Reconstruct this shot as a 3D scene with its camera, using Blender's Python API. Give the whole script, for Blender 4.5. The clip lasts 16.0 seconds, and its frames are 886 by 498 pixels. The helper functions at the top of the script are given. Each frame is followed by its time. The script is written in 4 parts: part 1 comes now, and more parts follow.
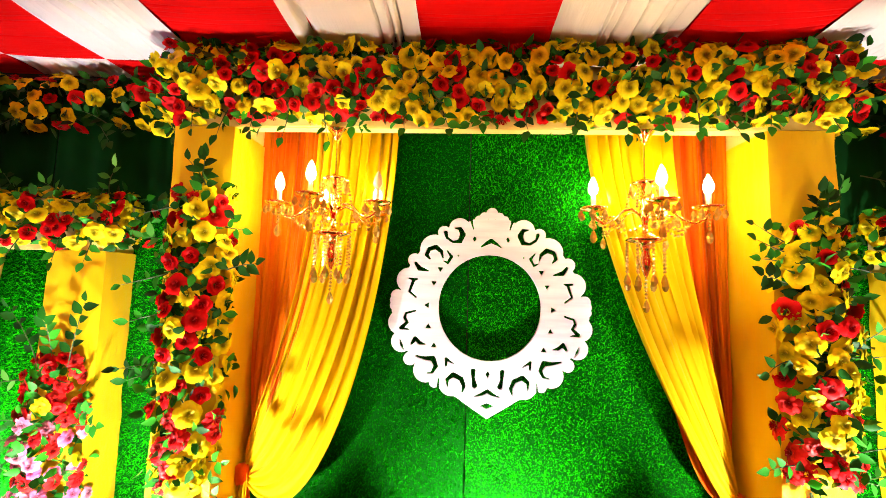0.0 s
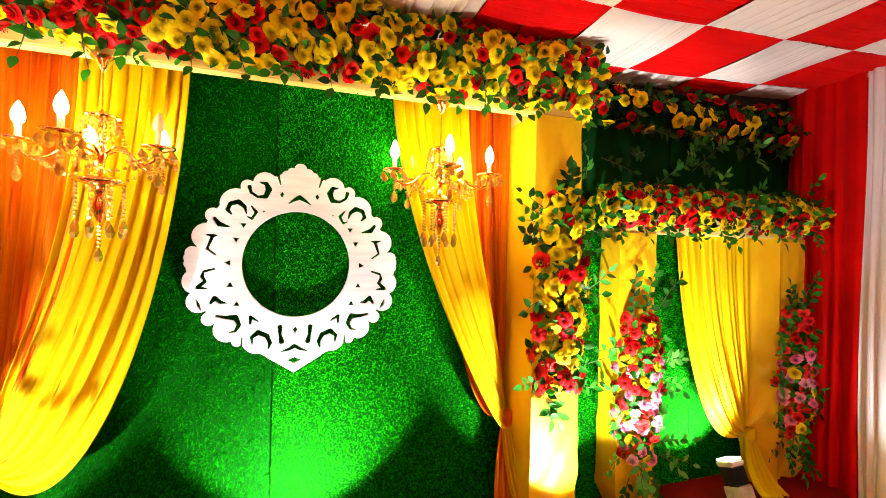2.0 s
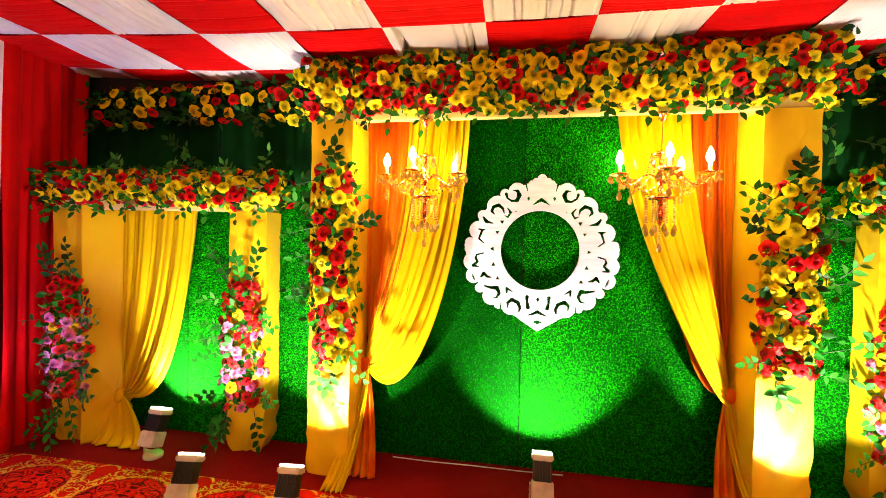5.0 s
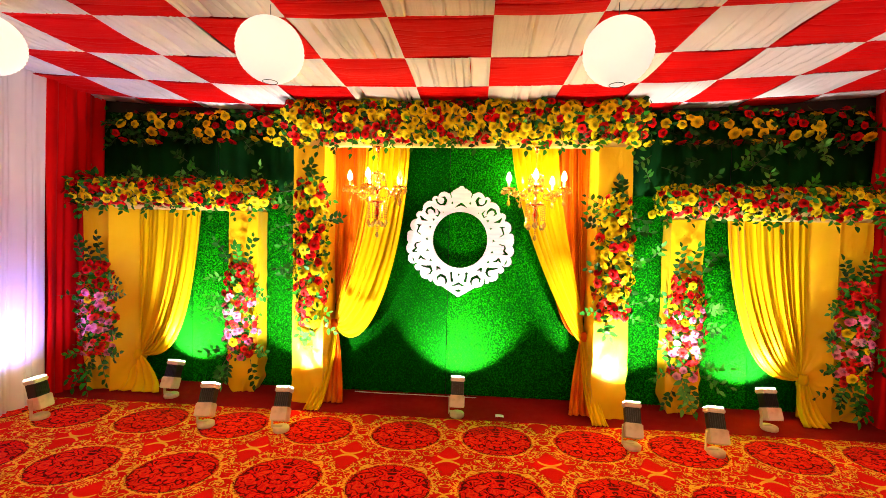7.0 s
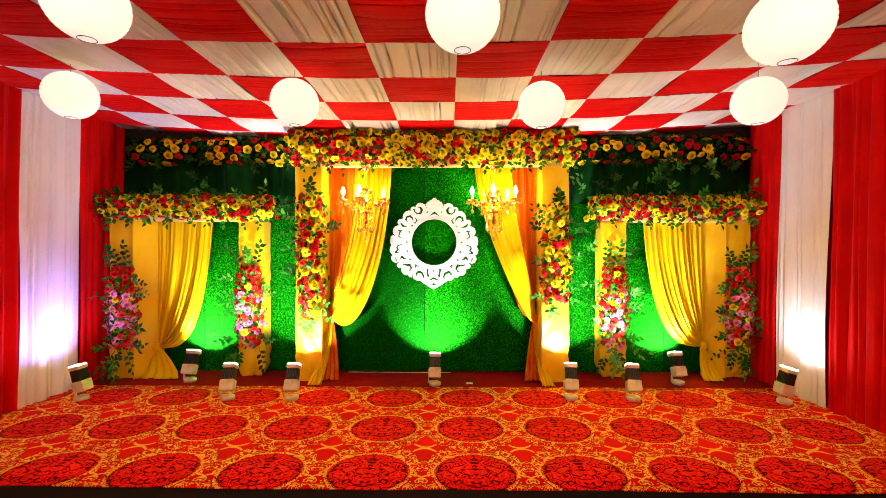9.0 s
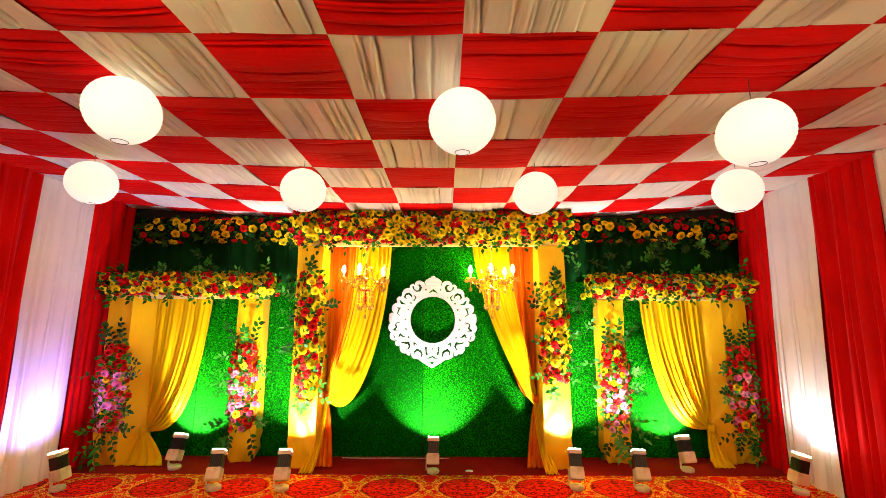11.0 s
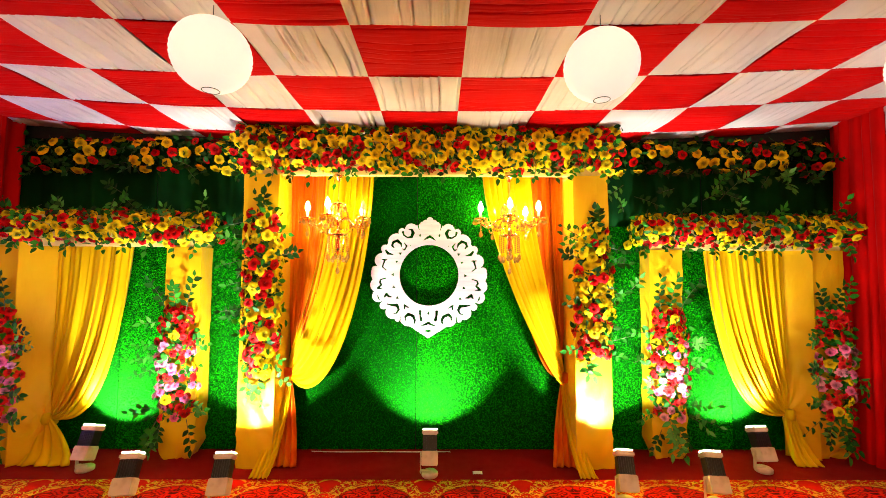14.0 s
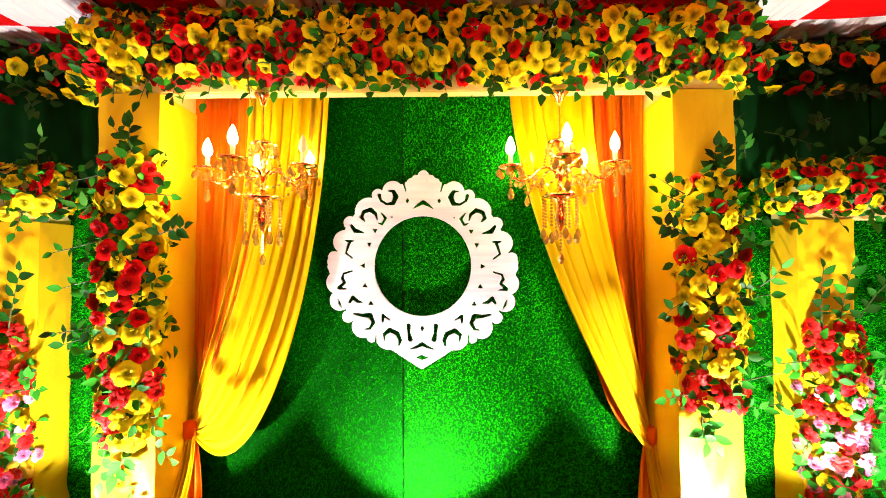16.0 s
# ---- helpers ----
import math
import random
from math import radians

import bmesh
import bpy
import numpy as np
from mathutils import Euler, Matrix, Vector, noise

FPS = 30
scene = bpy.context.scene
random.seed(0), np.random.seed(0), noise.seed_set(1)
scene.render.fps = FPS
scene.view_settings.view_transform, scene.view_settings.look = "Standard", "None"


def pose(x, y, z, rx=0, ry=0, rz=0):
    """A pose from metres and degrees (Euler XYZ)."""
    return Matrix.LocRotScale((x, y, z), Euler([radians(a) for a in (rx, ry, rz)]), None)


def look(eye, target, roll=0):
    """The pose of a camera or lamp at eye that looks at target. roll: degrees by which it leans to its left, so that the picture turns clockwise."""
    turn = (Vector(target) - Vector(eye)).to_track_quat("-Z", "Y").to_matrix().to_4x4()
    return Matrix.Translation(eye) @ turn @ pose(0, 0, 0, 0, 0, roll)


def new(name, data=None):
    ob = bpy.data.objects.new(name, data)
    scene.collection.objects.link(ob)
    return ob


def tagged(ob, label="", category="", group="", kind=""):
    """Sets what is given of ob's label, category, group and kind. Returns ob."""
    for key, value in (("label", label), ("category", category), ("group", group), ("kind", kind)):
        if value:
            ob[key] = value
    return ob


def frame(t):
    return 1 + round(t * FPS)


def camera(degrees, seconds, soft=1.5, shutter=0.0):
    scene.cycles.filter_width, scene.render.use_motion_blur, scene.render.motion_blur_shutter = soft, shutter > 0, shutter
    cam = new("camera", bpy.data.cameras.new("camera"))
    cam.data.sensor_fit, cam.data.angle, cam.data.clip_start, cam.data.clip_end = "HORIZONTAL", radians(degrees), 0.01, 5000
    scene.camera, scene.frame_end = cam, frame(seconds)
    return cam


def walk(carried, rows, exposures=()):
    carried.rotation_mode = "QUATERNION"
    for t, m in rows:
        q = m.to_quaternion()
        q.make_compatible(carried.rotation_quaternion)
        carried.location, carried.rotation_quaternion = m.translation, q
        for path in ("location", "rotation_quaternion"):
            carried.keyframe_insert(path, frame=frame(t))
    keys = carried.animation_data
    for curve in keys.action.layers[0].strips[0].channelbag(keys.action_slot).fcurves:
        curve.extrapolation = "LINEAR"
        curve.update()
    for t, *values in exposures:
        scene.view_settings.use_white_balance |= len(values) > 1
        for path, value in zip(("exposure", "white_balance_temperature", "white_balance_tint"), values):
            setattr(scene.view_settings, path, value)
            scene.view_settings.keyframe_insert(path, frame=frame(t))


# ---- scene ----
cam = camera(92.2, 16.0, soft=0.5)
PATH = [
    (0, (-0.115, -0.131, 1.571), (-0.214, 1.858, 1.748), 1.5),
    (0.5, (-0.09, -0.208, 1.576), (0.014, 1.785, 1.709), 1.6),
    (1, (-0.055, -0.219, 1.572), (0.265, 1.753, 1.665), 1.4),
    (1.5, (-0.008, -0.216, 1.558), (0.505, 1.717, 1.614), 1.1),
    (2, (0.04, -0.23, 1.551), (0.664, 1.67, 1.565), 1.2),
    (2.5, (0.058, -0.24, 1.538), (0.699, 1.654, 1.525), 1.1),
    (3, (0.047, -0.282, 1.534), (0.591, 1.642, 1.505), 1.1),
    (3.5, (-0.003, -0.356, 1.531), (0.326, 1.616, 1.506), 1.0),
    (4, (-0.085, -0.498, 1.532), (-0.039, 1.501, 1.505), 1.0),
    (4.5, (-0.152, -0.689, 1.517), (-0.392, 1.297, 1.491), 1.2),
    (4.7, (-0.16, -0.758, 1.526), (-0.497, 1.213, 1.49), 1.2),
    (6.8, (0.236, -1.784, 1.489), (-0.011, 0.201, 1.446), 0.9),
    (7, (0.177, -1.942, 1.524), (0.017, 0.05, 1.455), 1.2),
    (7.5, (0.325, -2.232, 1.464), (0.221, -0.236, 1.381), 0.7),
    (8, (0.259, -2.441, 1.45), (0.21, -0.444, 1.364), 0.6),
    (8.5, (0.195, -2.634, 1.431), (0.169, -0.636, 1.358), 0.4),
    (9, (0.186, -2.796, 1.438), (0.157, -0.796, 1.422), 0.0),
    (9.5, (0.181, -2.868, 1.441), (0.159, -0.87, 1.537), -0.1),
    (10, (0.196, -2.875, 1.521), (0.171, -0.887, 1.738), -0.1),
    (10.2, (0.183, -2.888, 1.5), (0.162, -0.909, 1.786), -0.1),
    (12.3, (0.162, -2.624, 1.554), (0.151, -0.649, 1.872), 0.3),
    (12.5, (0.182, -2.519, 1.553), (0.17, -0.539, 1.835), 0.4),
    (13, (0.197, -2.249, 1.535), (0.185, -0.258, 1.728), 0.5),
    (13.5, (0.1, -1.954, 1.484), (0.107, 0.039, 1.649), 0.4),
    (14, (0.114, -1.648, 1.484), (0.125, 0.348, 1.602), 0.2),
    (14.5, (0.195, -1.27, 1.483), (0.197, 0.728, 1.586), 0.1),
    (15, (0.158, -0.911, 1.453), (0.172, 1.086, 1.55), -0.2),
    (15.5, (0.108, -0.518, 1.472), (0.116, 1.48, 1.557), -0.0),
    (16, (0.137, -0.215, 1.498), (0.123, 1.784, 1.556), -0.3),
]
EXPOSURE = ((0, 1.38), (4.5, 1.45), (7, 1.55), (9, 1.6), (12.5, 1.55), (14, 1.5), (16, 1.4))
walk(cam, [(t, look(eye, target, roll)) for t, eye, target, roll in PATH], EXPOSURE)
pi, sin, cos = math.pi, math.sin, math.cos

# ---- world: a closed hall at night, next to no sky ----
world = bpy.data.worlds.new("world")
scene.world = world
world.use_nodes = True
world.node_tree.nodes["Background"].inputs[0].default_value = (0.02, 0.02, 0.025, 1)
world.node_tree.nodes["Background"].inputs[1].default_value = 0.1

FLOOD = 66.0
LANTERN = 0.25
UNSEEN_FILL = 8.4
BULB = 110.0


# ---- materials ----
def mat(name, color, rough=0.6, metal=0.0, emit=None, strength=0.0):
    m = bpy.data.materials.new(name)
    m.use_nodes = True
    b = m.node_tree.nodes["Principled BSDF"]
    b.inputs["Base Color"].default_value = (*color, 1)
    b.inputs["Roughness"].default_value = rough
    b.inputs["Metallic"].default_value = metal
    if emit:
        b.inputs["Emission Color"].default_value = (*emit, 1)
        b.inputs["Emission Strength"].default_value = strength
    return m


class Nodes:
    """Short hand for a material's node tree."""

    def __init__(self, m):
        self.t = m.node_tree
        self.b = self.t.nodes["Principled BSDF"]

    def add(self, kind, **props):
        n = self.t.nodes.new(kind)
        for k, v in props.items():
            setattr(n, k, v)
        return n

    def link(self, a, b):
        self.t.links.new(a, b)

    def value(self, sock, v):
        if isinstance(v, bpy.types.NodeSocket):
            self.link(v, sock)
        else:
            sock.default_value = v

    def math(self, op, a, b=0.0, c=0.0):
        n = self.add("ShaderNodeMath", operation=op)
        for s, v in zip(n.inputs, (a, b, c)):
            self.value(s, v)
        return n.outputs[0]

    def mix(self, fac, a, b):
        n = self.add("ShaderNodeMix", data_type="RGBA")
        self.value(n.inputs[0], fac)
        self.value(n.inputs[6], a if isinstance(a, bpy.types.NodeSocket) else (*a, 1))
        self.value(n.inputs[7], b if isinstance(b, bpy.types.NodeSocket) else (*b, 1))
        return n.outputs[2]

    def coords(self):
        return self.add("ShaderNodeTexCoord").outputs["Object"]

    def noise(self, scale, detail=3.0, vec=None, stretch=None):
        n = self.add("ShaderNodeTexNoise")
        n.inputs["Scale"].default_value = scale
        n.inputs["Detail"].default_value = detail
        v = vec or self.coords()
        if stretch:
            mp = self.add("ShaderNodeMapping")
            mp.inputs["Scale"].default_value = stretch
            self.link(v, mp.inputs[0])
            v = mp.outputs[0]
        self.link(v, n.inputs["Vector"])
        return n.outputs["Fac"]

    def bump(self, height, strength=0.3, dist=0.01):
        n = self.add("ShaderNodeBump")
        n.inputs["Strength"].default_value = strength
        n.inputs["Distance"].default_value = dist
        self.link(height, n.inputs["Height"])
        self.link(n.outputs[0], self.b.inputs["Normal"])

    def step(self, v, lo, hi):
        n = self.add("ShaderNodeMapRange", interpolation_type="SMOOTHSTEP")
        self.value(n.inputs[0], v)
        n.inputs[1].default_value, n.inputs[2].default_value = lo, hi
        return n.outputs[0]


def cloth(name, color, dark, rough=0.55, sheen=0.3, weave=900, wrinkle=0.25, through_light=0.0, stretch=(1, 1, 1), drift=None):
    """Woven cloth: colour that drifts, fine weave, soft creases."""
    m = mat(name, color, rough)
    n = Nodes(m)
    broad = n.noise(2.2, 3, stretch=drift)
    crease = n.noise(9, 4, stretch=stretch)
    n.link(n.mix(n.step(broad, 0.3, 0.75), dark, color), n.b.inputs["Base Color"])
    weave_n = n.noise(weave, 1)
    h = n.math("ADD", crease, n.math("MULTIPLY", weave_n, 0.05))
    n.bump(h, wrinkle, 0.02)
    n.b.inputs["Sheen Weight"].default_value = 0.12 * sheen
    n.b.inputs["Specular IOR Level"].default_value = 0.05
    n.b.inputs["Sheen Roughness"].default_value = 0.4
    if through_light:
        tr = n.add("ShaderNodeBsdfTranslucent")
        tr.inputs[0].default_value = (*color, 1)
        mx = n.add("ShaderNodeMixShader")
        mx.inputs[0].default_value = through_light
        n.link(n.b.outputs[0], mx.inputs[1])
        n.link(tr.outputs[0], mx.inputs[2])
        n.link(mx.outputs[0], n.t.nodes["Material Output"].inputs[0])
    return m


def petal(name, color, edge, rough=0.5):
    """Silk petals: each flower its own shade. Occlusion between the inner petals is painted in as a darker centre."""
    m = mat(name, color, rough)
    n = Nodes(m)
    r = n.add("ShaderNodeObjectInfo").outputs["Random"]
    nz = n.noise(3.0, 2)
    c = n.mix(r, color, edge)
    hv = n.add("ShaderNodeHueSaturation")
    # darker towards the middle: shade between the petals put into the colour
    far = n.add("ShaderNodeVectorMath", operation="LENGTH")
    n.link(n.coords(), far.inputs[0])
    heart_shade = n.math("ADD", 0.36, n.math("MULTIPLY", n.step(far.outputs["Value"], 0.2, 0.8), 0.64))
    n.link(n.math("MULTIPLY", heart_shade, n.math("ADD", 0.8, n.math("MULTIPLY", nz, 0.45))), hv.inputs["Value"])
    n.link(c, hv.inputs["Color"])
    n.link(hv.outputs[0], n.b.inputs["Base Color"])
    n.b.inputs["Specular IOR Level"].default_value = 0.12
    return m


def leaf_material(name, a, b, rough=0.5):
    m = mat(name, a, rough)
    n = Nodes(m)
    r = n.add("ShaderNodeObjectInfo").outputs["Random"]
    g = n.add("ShaderNodeNewGeometry").outputs["Random Per Island"]
    f = n.math("FRACT", n.math("ADD", r, g))
    n.link(n.mix(f, a, b), n.b.inputs["Base Color"])
    n.b.inputs["Specular IOR Level"].default_value = 0.15
    n.bump(n.noise(3, 2), 0.3, 0.2)
    return m


M_YELLOW = cloth("yellow_satin", (0.82, 0.57, 0.006), (0.78, 0.46, 0.004), 0.38, 0.4, wrinkle=0.55, stretch=(1, 1, 0.35))
M_YELLOW.node_tree.nodes["Principled BSDF"].inputs["Specular IOR Level"].default_value = 0.22
M_YELLOW_SHEER = cloth("yellow_curtain_cloth", (0.84, 0.60, 0.002), (0.81, 0.52, 0.002), 0.5, 0.4, wrinkle=0.3, through_light=0.25, stretch=(3, 3, 0.2), drift=(6, 6, 0.4))
M_ORANGE_SHEER = cloth("orange_curtain_cloth", (0.82, 0.26, 0.004), (0.72, 0.07, 0.003), 0.5, 0.4, wrinkle=0.3, through_light=0.25, stretch=(3, 3, 0.2), drift=(7, 7, 0.5))
M_CREAM = cloth("cream_cloth", (0.82, 0.68, 0.25), (0.76, 0.6, 0.18), 0.5, 0.3)
M_RED = cloth("red_drape_cloth", (0.66, 0.003, 0.002), (0.52, 0.002, 0.002), 0.7, 0.25, wrinkle=0.25, stretch=(2, 2, 0.3))
M_WHITE = cloth("white_drape_cloth", (0.80, 0.78, 0.78), (0.74, 0.72, 0.72), 0.55, 0.3, wrinkle=0.25, stretch=(2, 2, 0.3))
M_RED_TOP = cloth("red_ceiling_cloth", (0.72, 0.003, 0.002), (0.60, 0.002, 0.002), 0.75, 0.2, wrinkle=0.3, stretch=(0.4, 5, 1))
M_WHITE_TOP = cloth("white_ceiling_cloth", (0.82, 0.77, 0.69), (0.72, 0.66, 0.57), 0.6, 0.2, wrinkle=0.3, stretch=(5, 0.4, 1))
M_BLACK = mat("black_floor", (0.012, 0.010, 0.010), 0.7)
M_REDCARPET = cloth("plain_red_carpet", (0.26, 0.006, 0.006), (0.2, 0.004, 0.004), 0.95, 0.1, weave=300)
M_GREEN_BASE = mat("turf_backing", (0.002, 0.06, 0.003), 0.95)
M_GREEN_BASE.node_tree.nodes["Principled BSDF"].inputs["Specular IOR Level"].default_value = 0.0
# green cloth kept near black: shade above the side beams put into its colour
M_SHADED_CLOTH = cloth("shaded_green_cloth", (0.004, 0.055, 0.008), (0.002, 0.022, 0.004), 0.9, 0.0)
M_WOOD_WHITE = mat("white_painted_board", (0.80, 0.78, 0.77), 0.45)
M_GOLD = mat("gilded_brass", (1.0, 0.70, 0.20), 0.14, 1.0)
M_CRYSTAL = mat("amber_crystal", (1.0, 0.62, 0.10), 0.08, 0.6)
M_CRYSTAL.node_tree.nodes["Principled BSDF"].inputs["Transmission Weight"].default_value = 0.25
M_BULB = mat("lit_bulb", (1, 0.9, 0.7), 0.3, emit=(1.0, 0.78, 0.38), strength=BULB)
M_CANDLE = mat("ivory_candle_sleeve", (0.85, 0.75, 0.5), 0.4)
M_CREAM_PLASTIC = mat("cream_plastic", (0.62, 0.55, 0.42), 0.4)
M_BLACK_METAL = mat("black_heat_sink", (0.012, 0.012, 0.012), 0.45)
M_PANEL = mat("lit_lamp_panel", (1, 1, 1), 0.3, emit=(1.0, 0.93, 0.72), strength=8.0)
M_WIRE = mat("dark_wire", (0.03, 0.03, 0.03), 0.5)
M_STEM = mat("flower_stem", (0.05, 0.09, 0.02), 0.6)
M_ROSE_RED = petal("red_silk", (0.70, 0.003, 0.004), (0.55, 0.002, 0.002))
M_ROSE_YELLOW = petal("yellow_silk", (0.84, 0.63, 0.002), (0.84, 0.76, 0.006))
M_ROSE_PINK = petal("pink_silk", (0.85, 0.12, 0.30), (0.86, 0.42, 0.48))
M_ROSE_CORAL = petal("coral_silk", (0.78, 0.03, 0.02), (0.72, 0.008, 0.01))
M_LEAF = leaf_material("silk_leaf", (0.008, 0.10, 0.006), (0.04, 0.34, 0.015))
M_LEAF_DARK = leaf_material("dark_silk_leaf", (0.006, 0.035, 0.004), (0.015, 0.12, 0.008))
M_LEAF_PALE = leaf_material("variegated_silk_leaf", (0.02, 0.20, 0.012), (0.13, 0.42, 0.06))
# glow of the added rear lanterns, set to fill the hall with warm light
M_FILL_LANTERN = mat("fill_rice_paper", (0.85, 0.84, 0.80), 0.8, emit=(1.0, 0.86, 0.40), strength=UNSEEN_FILL)
M_LANTERN = mat("lit_rice_paper", (0.85, 0.84, 0.80), 0.8, emit=(1.0, 0.95, 0.82), strength=LANTERN)

# paint on the board: fine relief and faint horizontal bands of tone
n = Nodes(M_WOOD_WHITE)
n.bump(n.noise(30, 3, stretch=(1, 1, 12)), 0.15, 0.005)
n.link(n.mix(n.step(n.noise(3, 4, stretch=(1, 1, 9)), 0.35, 0.65), (0.60, 0.56, 0.60), (0.70, 0.68, 0.70)), n.b.inputs["Base Color"])
n = Nodes(M_CREAM_PLASTIC)
n.link(n.mix(n.step(n.noise(12, 4), 0.45, 0.7), (0.70, 0.65, 0.50), (0.54, 0.48, 0.33)), n.b.inputs["Base Color"])
# lantern paper: brighter round the bulb inside is left to the ribs' relief
n = Nodes(M_LANTERN)
n.bump(n.noise(25, 3), 0.2, 0.01)


def turf(name, dark, light):
    """Plastic grass blades: each blade its own green."""
    m = mat(name, dark, 0.6)
    n = Nodes(m)
    g = n.add("ShaderNodeNewGeometry").outputs["Random Per Island"]
    c = n.mix(n.math("POWER", g, 1.5), dark, light)
    patch = n.step(n.noise(1.6, 4), 0.35, 0.7)
    hv = n.add("ShaderNodeHueSaturation")
    n.link(n.math("ADD", 0.8, n.math("MULTIPLY", patch, 0.3)), hv.inputs["Value"])
    n.link(c, hv.inputs["Color"])
    df = n.add("ShaderNodeBsdfDiffuse")
    n.link(hv.outputs[0], df.inputs[0])
    n.link(df.outputs[0], n.t.nodes["Material Output"].inputs[0])
    return m


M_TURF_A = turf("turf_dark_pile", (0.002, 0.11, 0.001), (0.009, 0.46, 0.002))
# lighter copy of the turf: the side arch lamps' light put into its green
M_TURF_C = turf("turf_painted_lit_pile", (0.004, 0.26, 0.001), (0.022, 0.85, 0.003))
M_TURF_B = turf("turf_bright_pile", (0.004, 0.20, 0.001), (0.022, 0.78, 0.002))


def carpet_material():
    """Red carpet with rows of scrolled medallions, gilt borders and bow motifs between them."""
    m = mat("patterned_carpet", (0.4, 0.01, 0.01), 0.95)
    n = Nodes(m)
    P, Q = 0.68, 0.66
    sep = n.add("ShaderNodeSeparateXYZ")
    warp = n.add("ShaderNodeTexNoise")
    warp.inputs["Scale"].default_value = 9
    co = n.coords()
    n.link(co, warp.inputs["Vector"])
    vm = n.add("ShaderNodeVectorMath", operation="MULTIPLY_ADD")
    n.link(warp.outputs["Color"], vm.inputs[0])
    vm.inputs[1].default_value = (0.022, 0.022, 0)
    n.link(co, vm.inputs[2])
    n.link(vm.outputs[0], sep.inputs[0])
    # the cell round a medallion, mirrored left to right like a woven repeat
    def wrap(v, period, centre):
        f = n.math("FRACT", n.math("ADD", n.math("DIVIDE", n.math("SUBTRACT", v, centre), period), 100.5))
        return n.math("SUBTRACT", f, 0.5)
    u, v = wrap(sep.outputs[0], P, 0.365), wrap(sep.outputs[1], Q, 0.555)
    au, av = n.math("ABSOLUTE", u), n.math("ABSOLUTE", v)
    d = n.math("SQRT", n.math("ADD", n.math("POWER", n.math("DIVIDE", au, 0.40), 2), n.math("POWER", n.math("DIVIDE", av, 0.37), 2)))
    # scrolls inside
    comb = n.add("ShaderNodeCombineXYZ")
    n.link(au, comb.inputs[0])
    n.link(v, comb.inputs[1])

    def scrolls(scale, turns, distort, shift):
        q = n.add("ShaderNodeVectorMath", operation="ADD")
        n.link(comb.outputs[0], q.inputs[0])
        q.inputs[1].default_value = shift
        t = n.add("ShaderNodeTexNoise")
        t.inputs["Scale"].default_value = scale
        t.inputs["Detail"].default_value = 0.6
        t.inputs["Distortion"].default_value = distort
        n.link(q.outputs[0], t.inputs["Vector"])
        return n.math("ABSOLUTE", n.math("SUBTRACT", n.math("FRACT", n.math("MULTIPLY", t.outputs["Fac"], turns)), 0.5))
    s = scrolls(11.5, 3.8, 0.9, (0, 0, 0))
    inner = n.mix(n.step(s, 0.30, 0.40), (0.76, 0.004, 0.004), (0.09, 0.002, 0.002))
    inner = n.mix(n.math("MULTIPLY", n.step(s, 0.10, 0.04), 0.8), inner, (0.82, 0.05, 0.010))
    gold = (0.88, 0.48, 0.04)
    # outside: red ground, gilt scrolls and leaves with dark outlines
    s2 = scrolls(12.5, 3.4, 1.3, (3.1, 1.7, 0))
    ground = n.mix(n.step(s2, 0.25, 0.19), (0.68, 0.004, 0.004), (0.13, 0.008, 0.003))
    ground = n.mix(n.step(s2, 0.20, 0.13), ground, gold)
    # plain red diamonds with a bow, between four medallions
    du, dv = n.math("SUBTRACT", 0.5, au), n.math("SUBTRACT", 0.5, av)
    ragged = n.math("MULTIPLY", s2, 0.30)
    dd = n.math("ADD", n.math("ADD", n.math("DIVIDE", du, 0.20), n.math("DIVIDE", dv, 0.30)), ragged)
    wing = n.math("ABSOLUTE", n.math("SUBTRACT", dv, n.math("ADD", n.math("MULTIPLY", n.math("POWER", n.math("MULTIPLY", du, 7.0), 2), 0.10), 0.012)))
    bow = n.math("MULTIPLY", n.step(wing, 0.022, 0.012), n.step(du, 0.125, 0.11))
    diamond = n.mix(bow, (0.76, 0.004, 0.004), gold)
    ground = n.mix(n.step(dd, 1.03, 0.97), ground, diamond)
    col = n.mix(n.step(d, 1.0, 0.96), ground, inner)
    dr = n.math("ADD", d, n.math("MULTIPLY", s2, 0.16))
    ring = n.step(n.math("ABSOLUTE", n.math("SUBTRACT", dr, 1.03)), 0.055, 0.030)
    dark = n.step(n.math("ABSOLUTE", n.math("SUBTRACT", dr, 0.965)), 0.03, 0.015)
    col = n.mix(n.math("MULTIPLY", dark, 0.7), col, (0.22, 0.006, 0.003))
    col = n.mix(n.math("MULTIPLY", ring, n.step(s2, 0.42, 0.34)), col, gold)
    wear = n.step(n.noise(5, 5), 0.25, 0.8)
    pile = n.noise(420, 2)
    hv = n.add("ShaderNodeHueSaturation")
    n.link(n.math("ADD", 0.80, n.math("ADD", n.math("MULTIPLY", wear, 0.2), n.math("MULTIPLY", pile, 0.25))), hv.inputs["Value"])
    n.link(col, hv.inputs["Color"])
    n.link(hv.outputs[0], n.b.inputs["Base Color"])
    n.b.inputs["Specular IOR Level"].default_value = 0.1
    n.bump(pile, 0.5, 0.006)
    return m


M_CARPET = carpet_material()


# ---- builders ----
def mesh_of(name, verts, faces, mats, smooth=True, index=None):
    me = bpy.data.meshes.new(name)
    me.from_pydata([tuple(v) for v in verts], [], faces)
    for m in (mats if isinstance(mats, (list, tuple)) else [mats]):
        me.materials.append(m)
    if index is not None:
        me.polygons.foreach_set("material_index", index)
    me.polygons.foreach_set("use_smooth", [smooth] * len(me.polygons))
    me.update()
    return me


